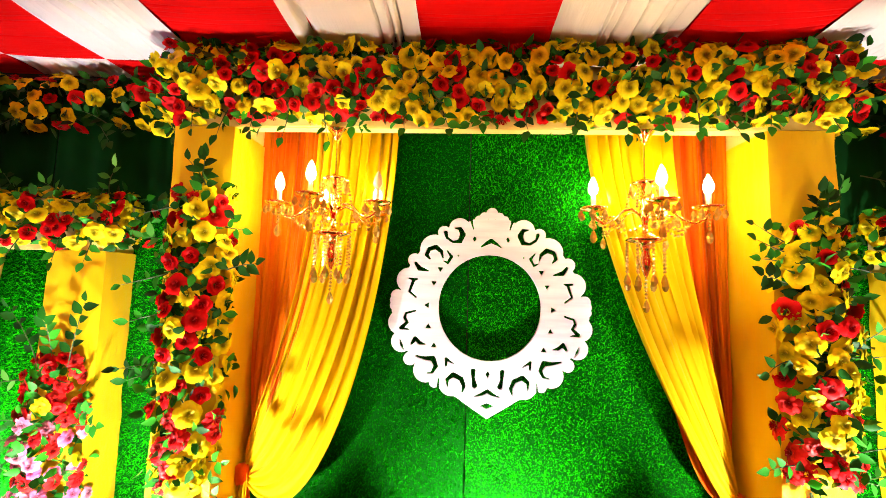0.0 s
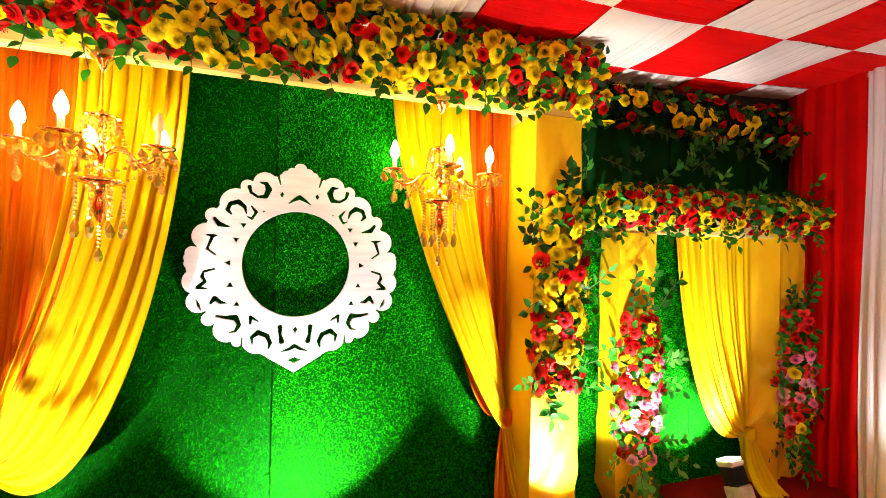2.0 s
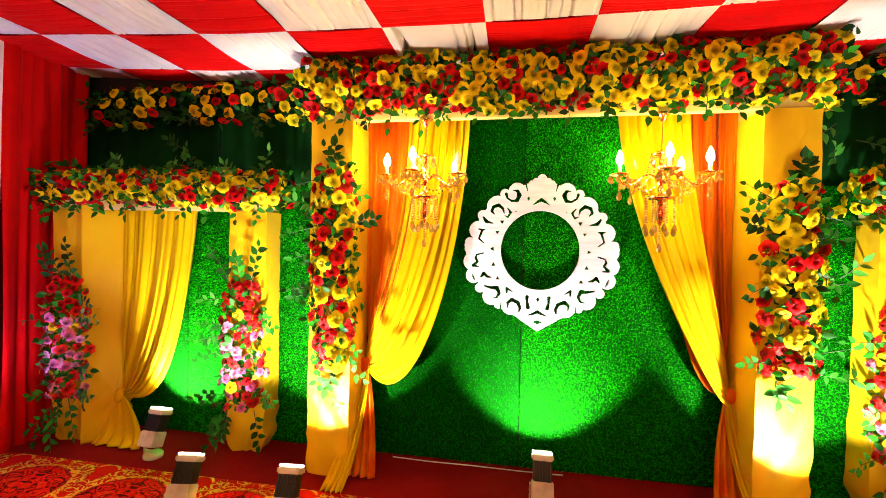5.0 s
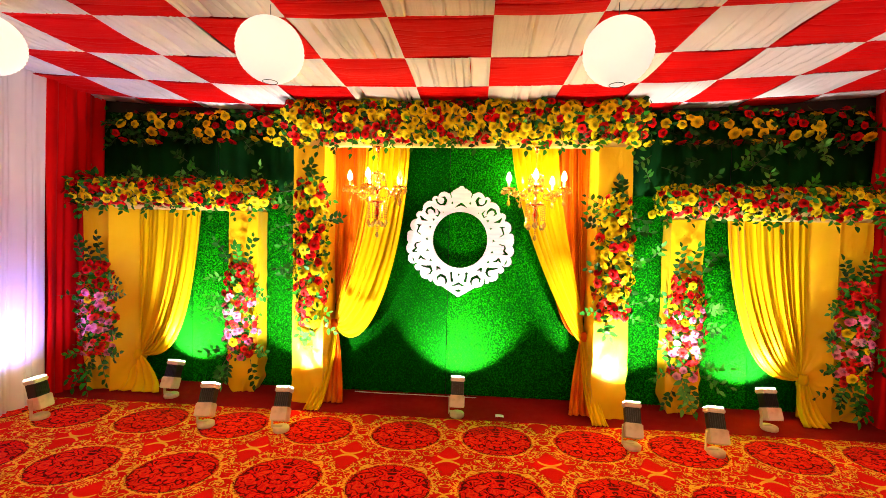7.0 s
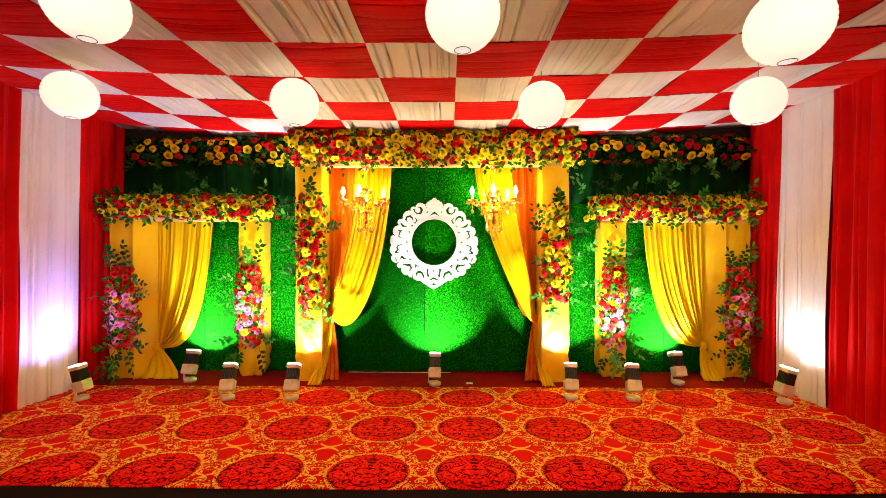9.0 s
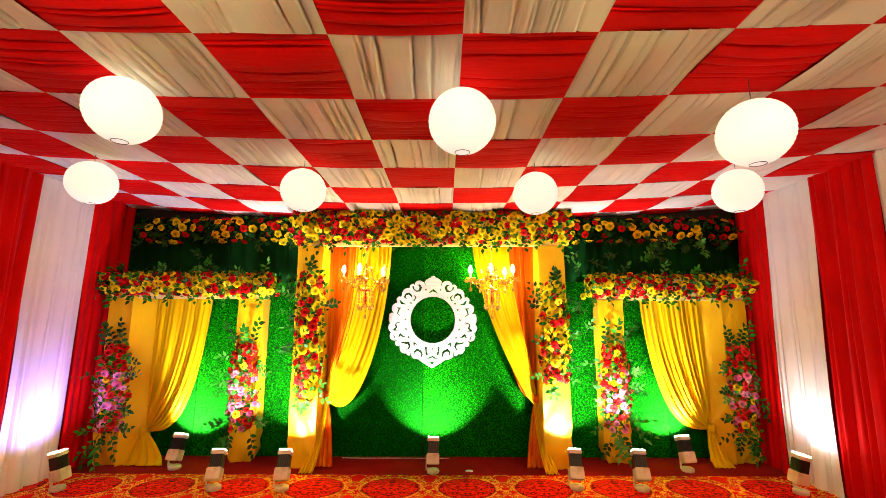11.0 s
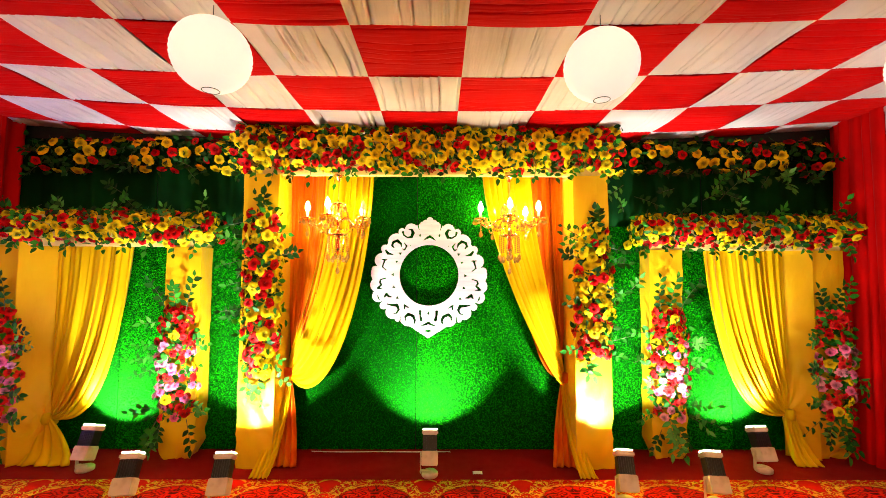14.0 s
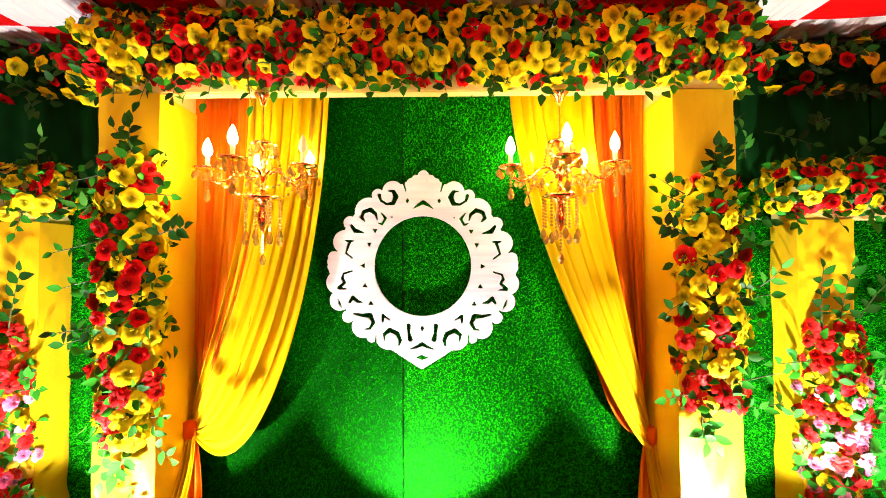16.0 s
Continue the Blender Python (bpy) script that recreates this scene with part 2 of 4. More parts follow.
def thing(name, label, category, group="", at=(0, 0, 0), kind=""):
    ob = new(name)
    ob.location = at
    ob.empty_display_size = 0.1
    return tagged(ob, label, category, group, kind)


def put(name, me, parent=None, m=None, label=""):
    """A mesh object, under a parent if given, at the pose m in the parent's space."""
    ob = new(name, me)
    if parent:
        ob.parent = parent
    if m is not None:
        ob.matrix_basis = m
    return tagged(ob, label) if label else ob


def part(name, bm, material, parent, label="", smooth=False, m=None):
    me = bpy.data.meshes.new(name)
    bm.to_mesh(me)
    bm.free()
    me.materials.append(material)
    if smooth:
        me.polygons.foreach_set("use_smooth", [True] * len(me.polygons))
    return put(name, me, parent, m, label)


def box(x0, x1, y0, y1, z0, z1, bevel=0.0, seg=2):
    bm = bmesh.new()
    bmesh.ops.create_cube(bm, size=1, matrix=Matrix.Translation(((x0 + x1) / 2, (y0 + y1) / 2, (z0 + z1) / 2)) @ Matrix.Diagonal((x1 - x0, y1 - y0, z1 - z0, 1)))
    if bevel:
        bmesh.ops.bevel(bm, geom=bm.edges[:], offset=bevel, segments=seg, affect="EDGES")
    return bm


def lathe(profile, seg=16, m=None):
    """Spin (radius, z) pairs round the z axis."""
    bm = bmesh.new()
    rings = []
    for r, z in profile:
        rings.append([bm.verts.new((r * cos(2 * pi * k / seg), r * sin(2 * pi * k / seg), z)) for k in range(seg)])
    for a, b in zip(rings, rings[1:]):
        for k in range(seg):
            bm.faces.new((a[k], a[(k + 1) % seg], b[(k + 1) % seg], b[k]))
    bm.faces.new(rings[0][::-1])
    bm.faces.new(rings[-1])
    bmesh.ops.remove_doubles(bm, verts=bm.verts[:], dist=1e-5)
    if m is not None:
        bmesh.ops.transform(bm, matrix=m, verts=bm.verts[:])
    return bm


def tube(points, radius, seg=8, bm=None):
    bm = bm or bmesh.new()
    pts = [Vector(p) for p in points]
    rings = []
    for i, p in enumerate(pts):
        d = (pts[min(i + 1, len(pts) - 1)] - pts[max(i - 1, 0)]).normalized()
        q = d.to_track_quat("Z", "Y")
        r = radius[i] if isinstance(radius, (list, tuple)) else radius
        rings.append([bm.verts.new(p + q @ Vector((r * cos(2 * pi * k / seg), r * sin(2 * pi * k / seg), 0))) for k in range(seg)])
    for a, b in zip(rings, rings[1:]):
        for k in range(seg):
            bm.faces.new((a[k], a[(k + 1) % seg], b[(k + 1) % seg], b[k]))
    bm.faces.new(rings[0][::-1])
    bm.faces.new(rings[-1])
    return bm


def sheet(fn, nu, nv, material, name="sheet"):
    """A smooth surface from fn(u, v)."""
    verts = [fn(i / nu, j / nv) for j in range(nv + 1) for i in range(nu + 1)]
    w = nu + 1
    faces = [(j * w + i, j * w + i + 1, (j + 1) * w + i + 1, (j + 1) * w + i) for j in range(nv) for i in range(nu)]
    return mesh_of(name, verts, faces, material)


def thick(ob, t=0.004):
    s = ob.modifiers.new("thickness", "SOLIDIFY")
    s.thickness, s.offset = t, 0
    return ob


# ---- shell of the hall ----
WX, YB, YF, ZG, ZT = 3.62, 2.10, -4.6, -0.14, 2.92


def shell(name, bm, material, label, category):
    ob = part(name, bm, material, None)
    return tagged(ob, label, category, kind="structure")


shell("floor", box(-4, 4, YF - 0.2, YB + 0.2, ZG - 0.1, ZG), M_BLACK, "dark hall floor in front of the low stage", "floor")
shell("wall_north", box(-4, 4, YB, YB + 0.15, ZG, ZT + 0.1), M_BLACK, "dark rear wall behind the stage backdrop", "wall")
shell("wall_south", box(-4, 4, YF - 0.15, YF, ZG, ZT + 0.1), M_RED, "red cloth wall closing the hall", "wall")
shell("wall_west", box(-WX - 0.28, -WX - 0.08, YF, YB, ZG, ZT + 0.1), M_RED, "red wall behind the pleated drapes", "wall")
shell("wall_east", box(WX, WX + 0.2, YF, YB, ZG, ZT + 0.1), M_RED, "red wall behind the pleated drapes", "wall")
shell("roof_slab", box(-4, 4, YF - 0.2, YB + 0.2, ZT + 0.1, ZT + 0.25), M_BLACK, "plain slab above the cloth ceiling", "ceiling")
shell("stage", box(-WX - 0.08, WX, -0.285, YB, ZG, -0.006, 0.004), M_BLACK, "low dark stage under the carpet", "stage")

# carpet, with a slightly wavy front edge
def carpet_fn(u, v):
    x = -WX - 0.08 + (2 * WX + 0.08) * u
    y0 = -0.295 + 0.006 * sin(x * 2.1) + 0.004 * sin(x * 7.3)
    return (x, y0 + (1.52 - y0) * v, 0.0)
ob = put("carpet", sheet(carpet_fn, 60, 6, M_CARPET))
tagged(ob, "red carpet with gold scrolled medallions covering the stage", "carpet", kind="structure")
thick(ob, 0.008)
ob = part("carpet_strip", box(-WX - 0.08, WX, 1.512, YB, -0.004, 0.0035), M_REDCARPET, None)
tagged(ob, "plain dark red carpet strip along the backdrop", "carpet", kind="structure")


# ---- cloth ceiling: red and white squares, gathered in pleats ----
CX, CY, SX, SY = 0.235, 0.30, 0.555, 0.53
def ceiling_z(x, y):
    return 2.655 + 0.011 * x * x


def build_ceiling():
    V, F, I = [], [], []
    rg = random.Random(3)
    N = 110
    for i in range(-8, 8):
        for j in range(-10, 4):
            x0, x1 = max(CX + i * SX, -WX - 0.08), min(CX + (i + 1) * SX, WX)
            y0, y1 = CY + j * SY, min(CY + (j + 1) * SY, YB)
            if x1 - x0 < 0.02 or y1 - y0 < 0.02:
                continue
            white = (i + j) % 2 == 0
            nu, nv = (N, 4) if white else (4, N)
            ph = [rg.uniform(0, 6.28) for _ in range(3)]
            fr = [rg.uniform(4.0, 5.5), rg.uniform(7, 9), rg.uniform(1.5, 2.5)]
            skew = rg.uniform(-0.25, 0.25)
            cuts = [0.0] + sorted(rg.uniform(0.04, 0.96) for _ in range(rg.randint(7, 12))) + [1.0]
            cuts = [c for k, c in enumerate(cuts) if k == 0 or k == len(cuts) - 1 or c - cuts[k - 1] > 0.02]
            hs = [0.1] + [rg.uniform(0.5, 1.4) for _ in cuts]
            base = len(V)
            for b in range(nv + 1):
                for a in range(nu + 1):
                    u, v = a / nu, b / nv
                    s, w = (u, v) if white else (v, u)
                    s2 = s + skew * 0.25 * (w - 0.5)
                    q = min(max(s2, 0.0), 0.9999)
                    c = max(k for k in range(len(cuts) - 1) if cuts[k] <= q)
                    ramp = (q - cuts[c]) / (cuts[c + 1] - cuts[c])
                    fold = hs[c] * (0.45 * (1 - ramp) ** 1.6 + 0.9 * max(0.0, 1 - ramp / 0.16)) * min(1.0, ramp * 30) + 0.25 * sin(fr[2] * pi * s2 + ph[2])
                    sag = 0.014 * 16 * u * (1 - u) * v * (1 - v)
                    x, y = x0 + (x1 - x0) * u, y0 + (y1 - y0) * v
                    V.append((x, y, ceiling_z(x, y) - sag + (0.066 if white else 0.046) * fold * (0.08 + 2.9 * w * (1 - w))))
            for b in range(nv):
                for a in range(nu):
                    k = base + b * (nu + 1) + a
                    F.append((k, k + nu + 1, k + nu + 2, k + 1))
                    I.append(0 if white else 1)
    k = len(V)
    for x in (-WX, -1.8, 0.0, 1.8, WX):
        V += [(x, YF, ceiling_z(x, 0) + 0.045), (x, YB, ceiling_z(x, 0) + 0.045)]
    for q in range(4):
        F.append((k + 2 * q, k + 2 * q + 1, k + 2 * q + 3, k + 2 * q + 2))
        I.append(1)
    ob = put("ceiling", mesh_of("ceiling", V, F, [M_WHITE_TOP, M_RED_TOP], True, I))
    return tagged(ob, "cloth ceiling in a red and white checkerboard of pleated squares", "ceiling", kind="structure")


build_ceiling()


# ---- wall drapes ----
def drape(x, y0, y1, material, label, side, group, seed, flare_by):
    rg = random.Random(seed)
    n_f = max(3, int((y1 - y0) / 0.085))
    ph = rg.uniform(0, 6)
    jit = [rg.uniform(-0.3, 0.3) for _ in range(40)]
    top = ceiling_z(x, 0) - 0.005

    def fn(u, v):
        y = y0 + (y1 - y0) * u
        k = u * n_f
        w = k + 0.25 * sin(3 * k + ph) + 0.08 * sin(v * 5 + k)
        amp = 0.045 + 0.012 * (1 - v) + 0.006 * jit[int(k) % 40]
        off = 1.25 * amp * abs(sin(pi * w)) ** 0.45 + 0.012 * sin(2.2 * k + ph)
        flare = flare_by * (1 - v)
        return (x - side * (0.03 + flare + off), y + 0.01 * sin(v * 6 + k), 0.004 + (top - 0.004) * v)
    ob = put("wall_drape", sheet(fn, n_f * 8, 18, material))
    tagged(ob, label, "drape", group)
    return ob


RED_L = "floor-length pleated red cloth drape hung on the side wall"
WHITE_L = "floor-length pleated white cloth drape hung between red drapes"
for side, cuts in ((-1, (2.05, 1.47, 0.87, 0.25, -0.33)), (1, (2.05, 1.56, 1.0, 0.36, -0.25))):
    for k in range(4):
        white = k in (1, 3)
        drape(side * (WX - 0.015), cuts[k + 1], cuts[k], M_WHITE if white else M_RED, WHITE_L if white else RED_L, side, "side wall drapes", 10 * k + side, -0.07 if side < 0 else 0.02)


# ---- turf backdrop: panels of plastic grass ----
def turf_panel(name, x0, x1, z0, z1, y, material, label, blades, lean, seed):
    base = thing(name, label, "turf panel", "backdrop turf panels", ((x0 + x1) / 2, y, z0))
    bm = box(x0, x1, y, y + 0.03, z0, z1)
    bmesh.ops.translate(bm, verts=bm.verts[:], vec=-Vector(base.location))
    part("backing", bm, M_GREEN_BASE, base)
    rg = np.random.RandomState(seed)
    p = np.empty((blades, 3))
    p[:, 0] = rg.uniform(x0, x1, blades)
    p[:, 1] = y
    p[:, 2] = rg.uniform(z0, z1, blades)
    p -= np.array(base.location)
    d = rg.normal(0, 0.55, (blades, 3)) + np.array((0, -0.8, lean))
    d[:, 1] = -np.abs(d[:, 1])
    d *= (rg.uniform(0.010, 0.022, blades) / np.linalg.norm(d, axis=1))[:, None]
    side = rg.normal(0, 1, (blades, 3))
    side *= (0.0022 / np.linalg.norm(side, axis=1))[:, None]
    V = np.stack([p - side, p + side, p + d], 1).reshape(-1, 3)
    me = bpy.data.meshes.new("turf")
    me.vertices.add(len(V))
    me.vertices.foreach_set("co", V.ravel())
    me.loops.add(len(V))
    me.loops.foreach_set("vertex_index", np.arange(len(V), dtype=np.int32))
    me.polygons.add(blades)
    me.polygons.foreach_set("loop_start", np.arange(0, len(V), 3, dtype=np.int32))
    me.update(calc_edges=True)
    me.materials.append(material)
    tagged(put("grass_mat", me, base), kind="stuff")
    return base


YT = 2.045
GREEN = "artificial grass backdrop panel, "
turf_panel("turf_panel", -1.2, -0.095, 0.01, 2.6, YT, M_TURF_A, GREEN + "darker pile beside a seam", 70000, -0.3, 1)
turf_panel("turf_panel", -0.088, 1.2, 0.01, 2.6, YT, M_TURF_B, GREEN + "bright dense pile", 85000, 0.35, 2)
# side arches: outer panels take the dark pile as shade, inner ones the lit copy
turf_panel("turf_panel", -3.6, -2.62, 0.01, 1.90, YT, M_TURF_A, GREEN + "pile darkened for shade in the side arch", 30000, -0.3, 3)
turf_panel("turf_panel", -2.613, -1.207, 0.01, 1.90, YT, M_TURF_C, GREEN + "lamplight painted into its lighter green inside the side arch", 60000, 0.0, 4)
turf_panel("turf_panel", 1.207, 2.60, 0.01, 1.90, YT, M_TURF_C, GREEN + "lamplight painted into its lighter green inside the side arch", 60000, 0.0, 5)
turf_panel("turf_panel", 2.607, 3.6, 0.01, 1.90, YT, M_TURF_A, GREEN + "pile darkened for shade in the side arch", 30000, -0.3, 6)


def shaded_cloth(x0, x1):
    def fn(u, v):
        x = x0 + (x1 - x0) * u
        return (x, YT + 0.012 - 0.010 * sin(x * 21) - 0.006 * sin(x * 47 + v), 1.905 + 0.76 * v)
    ob = put("backdrop_cloth", sheet(fn, 90, 6, M_SHADED_CLOTH))
    tagged(thick(ob, 0.003), "green cloth hung high on the backdrop, shade above the side arch in its blackish colour", "backdrop cloth", "backdrop cloths")


shaded_cloth(-3.6, -2.36)
shaded_cloth(-2.355, -1.205)
shaded_cloth(1.205, 2.40)
shaded_cloth(2.405, 3.6)


# ---- cloth-wrapped arches ----
def wrapped_box(x0, x1, y0, y1, z0, z1, seed, amp=0.006, nx=14, nz=70, folds=0.0, tuck=0.0):
    """A post wrapped in satin: soft edges, slanting creases, cloth gathered and tucked in at the foot."""
    bm = box(x0, x1, y0, y1, z0, z1)
    bmesh.ops.subdivide_edges(bm, edges=[e for e in bm.edges if abs(e.verts[0].co.z - e.verts[1].co.z) > 0.01], cuts=nz)
    bmesh.ops.subdivide_edges(bm, edges=[e for e in bm.edges if abs(e.verts[0].co.x - e.verts[1].co.x) > 0.01], cuts=nx)
    bmesh.ops.subdivide_edges(bm, edges=[e for e in bm.edges if abs(e.verts[0].co.y - e.verts[1].co.y) > 0.01], cuts=6)
    c = Vector(((x0 + x1) / 2, (y0 + y1) / 2, 0))
    way = 1 if seed % 2 else -1
    for v in bm.verts:
        p = v.co.copy()
        f = noise.noise(Vector((p.x * 7 + seed, p.y * 7, p.z * 2.5))) * amp
        low = max(0.0, 1 - (p.z - z0) / 0.7)
        slant = noise.noise(Vector((9 * (p.x * way + 0.55 * p.z) + seed, 2.0 * p.z - 2 * p.x, 4 * p.y + seed)))
        f += folds * (0.35 + 0.9 * low) * (1 - 2.6 * abs(slant))
        f += 0.5 * folds * low * sin(22 * (p.z + 0.9 * abs(p.x - x0) + 0.5 * p.y))
        f -= tuck * max(0.0, 1 - (p.z - z0) / 0.16) ** 2
        out = Vector((p.x - c.x, p.y - c.y, 0))
        if out.length:
            v.co += out.normalized() * f
    for e in bm.edges:
        if e.is_manifold and e.calc_face_angle() > 0.9:
            e.smooth = False
    return bm


def flower_arch(name, label, xa, xb, w, yf, yb, beam_z, top_z, seed, group):
    a = thing(name, label, "arch", group)
    k = 0
    for x0 in (xa, xb - w):
        part("pillar", wrapped_box(x0, x0 + w, yf, yb, 0.004, beam_z, seed + k, folds=0.015, tuck=0.05 if w < 0.273 else 0.0), M_YELLOW, a, "", True)
        k += 1
    part("beam", box(xa + 0.002, xb - 0.002, yf + 0.004, yf + 0.07, beam_z + 0.001, top_z, 0.006), M_CREAM, a, "cream satin beam")
    part("curtain_rail", tube([(xa + w, yb - 0.06, beam_z + 0.13), (xb - w, yb - 0.06, beam_z + 0.13)], 0.012, 8), M_GOLD, a, "thin metal rail")
    for x0 in (xa + 0.004, xb - w + 0.004):
        part("pillar_top", box(x0, x0 + w - 0.008, yf + 0.071, yb, beam_z + 0.001, top_z, 0.004), M_CREAM, a)
    return a


flower_arch("main_arch", "tall yellow satin arch with cream beam on the stage", -1.44, 1.44, 0.275, 1.70, 2.02, 2.27, 2.56, 1, "stage arches")
# the low arch on the west stands askew, its outer end nearer the front of the stage
SKEW = pose(-1.84, 1.84, 0, 0, 0, 4.5) @ pose(1.84, -1.79, 0)
west_arch = flower_arch("side_arch", "low yellow satin side arch standing slightly askew beside the tall one", -3.45, -1.84, 0.27, 1.79, 1.99, 1.70, 1.95, 5, "stage arches")
west_arch.matrix_basis = SKEW
flower_arch("side_arch", "low yellow satin side arch beside the tall one", 1.83, 3.43, 0.27, 1.85, 2.02, 1.69, 1.94, 9, "stage arches")


# ---- tied-back curtains ----
def bez(p, t):
    a, b, c, d = p
    s = 1 - t
    return a * s ** 3 + 3 * b * s * s * t + 3 * c * s * t * t + d * t ** 3


def curtain_layer(xo, xi, zt, tie, belly, y, sgn, folds, seed, mid=0.37, wide=0.50):
    """Cloth from a rail between xo and xi, swept to a tie. xi side hangs in a belly."""
    rg = random.Random(seed)
    ph = [rg.uniform(0, 6) for _ in range(4)]
    tx, tz = tie

    def fn(u, v):
        t = 1 - v
        x0 = xo + (xi - xo) * u
        s = u ** 1.4
        p_x = (x0, x0 + (tx - x0) * 0.03, tx + (x0 - tx) * (wide * s), tx)
        z1 = tz + (zt - tz) * mid * (1 - 0.08 * s)
        z2 = tz + (zt - tz) * 0.16 * (1 - s) - belly * s
        x, z = bez(p_x, t), bez((zt, z1, z2, tz), t)
        k = u * folds
        pinch = 1 - 0.75 * max(0.0, (t - 0.55) / 0.45) ** 1.2
        wave = 0.036 * abs(sin(pi * k + ph[0])) ** 0.5 + 0.010 * sin(2.3 * pi * k + ph[1] + 2 * t) + 0.012 * sin(0.7 * pi * k + ph[2])
        yy = y - wave * pinch - 0.045 * s * sin(pi * t) - 0.03 * t * (u - 0.3)
        x += 0.010 * sin(2 * pi * k + ph[3] + 3 * t) * pinch
        z += 0.010 * sin(pi * k * 1.1 + ph[2]) * max(0.0, t - 0.6) * 2
        return (x, yy, z)
    return fn


def tail_fn(tie, foot_x, width, y0, y1, seed, lay=0.0):
    rg = random.Random(seed)
    ph = rg.uniform(0, 6)
    tx, tz = tie

    def fn(u, v):
        t = 1 - v
        half = 0.025 + (width / 2 - 0.025) * t ** 0.8
        x = tx + (foot_x - tx) * t ** 1.3 + (u - 0.5) * 2 * half
        z = tz * (1 - t) ** (1.0) + 0.012 + 0.01 * sin(9 * u + ph) * t
        y = y0 + (y1 - y0) * t ** 2.2 - (0.015 + 0.03 * t) * abs(sin(pi * u * 4 + ph)) - lay * max(0.0, t - 0.85) * 4
        return (x, y, max(z, 0.010 + 0.012 * abs(sin(pi * u * 4 + ph))))
    return fn


def knot(tie, y, parent, material, seed):
    bm = lathe([(0.0, -0.045), (0.028, -0.04), (0.038, -0.012), (0.034, 0.012), (0.03, 0.04), (0.0, 0.045)], 14, Matrix.Translation((tie[0], y, tie[1])))
    for v in bm.verts:
        a = math.atan2(v.co.y - y, v.co.x - tie[0])
        v.co.x += 0.004 * sin(7 * a + seed)
        v.co.z += 0.006 * sin(5 * a + seed)
    part("tie", bm, material, parent, "", True)


def main_curtain(sg, tie, bottom):
    c = thing("curtain", "orange and yellow sheer curtain tied back beside the arch pillar", "curtain", "tall arch curtains")
    y = 1.985
    thick(put("orange_drape", sheet(curtain_layer(sg * 1.165, sg * 0.74, 2.41, tie, bottom * 0.35, y + 0.035, sg, 14, 3), 170, 40, M_ORANGE_SHEER), c), 0.003)
    thick(put("yellow_drape", sheet(curtain_layer(sg * 0.86, sg * 0.455, 2.41, tie, bottom, y - 0.025, sg, 8, 4, 0.37 if sg < 0 else 0.55, 0.50 if sg < 0 else -0.04), 100, 44, M_YELLOW_SHEER), c), 0.003)
    knot(tie, y - 0.06, c, M_ORANGE_SHEER, 1)
    thick(put("orange_tail", sheet(tail_fn(tie, sg * 1.08, 0.20, y - 0.05, 1.72, 5), 40, 24, M_ORANGE_SHEER), c), 0.003)
    thick(put("yellow_tail", sheet(tail_fn((tie[0] - sg * 0.01, tie[1]), sg * 1.19, 0.13, y - 0.06, 1.60, 8, 0.10), 36, 24, M_YELLOW_SHEER), c), 0.003)


main_curtain(-1, (-1.145, 0.665), 0.46)
main_curtain(1, (1.145, 0.635), 0.33)


def side_curtain(sg, xo, xi, tie, foot, spread):
    c = thing("curtain", "yellow satin curtain tied low inside the side arch", "curtain", "side arch curtains")
    y = 1.93
    thick(put("drape", sheet(curtain_layer(xo, xi, 1.83, tie, 0.12, y, sg, 12, 13, 0.32, 0.68), 150, 44, M_YELLOW_SHEER), c), 0.003)
    knot(tie, y - 0.05, c, M_YELLOW_SHEER, 2)
    thick(put("tail", sheet(tail_fn(tie, foot, spread, y - 0.04, 1.76, 15, 0.05), 40, 16, M_YELLOW_SHEER), c), 0.003)


def side_cloth(x0, x1, y0, tie, seed):
    """Flat cloth beside the curtain, creased towards the tie."""
    def fn(u, v):
        x, z = x0 + (x1 - x0) * u, 0.006 + 1.80 * v
        r = math.hypot(x - tie[0], z - tie[1])
        a = math.atan2(z - tie[1], x - tie[0])
        fan = 0.016 * sin(15 * a + seed) * max(0.0, 1 - r / 0.55)
        slack = 0.008 * sin(7 * z + 11 * x + seed) + 0.006 * sin(19 * z - 23 * x)
        return (x, y0 + (1.945 - y0) * u + fan * u - slack * sin(pi * u) - 0.05 * max(0.0, 0.4 - v) * sin(pi * u), z)
    ob = put("side_cloth", sheet(fn, 30, 90, M_YELLOW))
    tagged(thick(ob, 0.003), "flat yellow satin cloth hung beside the low curtain", "cloth panel", "side cloths")


side_cloth(-3.19, -3.02, 1.70, (-3.06, 0.31), 1)
side_cloth(3.17, 2.96, 1.835, (2.97, 0.35), 3)
side_curtain(-1, -3.10, -2.43, (-3.06, 0.31), -2.91, 0.40)
side_curtain(1, 2.99, 2.31, (2.965, 0.35), 2.97, 0.20)


# ---- carved white ring ----
RING_UNIT = 0.001134
# lobes of the rim: (x, z, radius); mirrored left to right
RING_LOBES = ((0, 412, 26), (34, 398, 19), (57, 384, 18), (78, 366, 18), (140, 340, 48), (208, 323, 28), (248, 247, 64), (334, 195, 30), (356, 107, 54), (406, 38, 26), (414, 17, 22), (413, -6, 22),
              (402, -27, 24), (387, -78, 52), (376, -160, 46), (337, -232, 28), (268, -277, 52), (228, -327, 22), (152, -321, 60), (112, -374, 20))
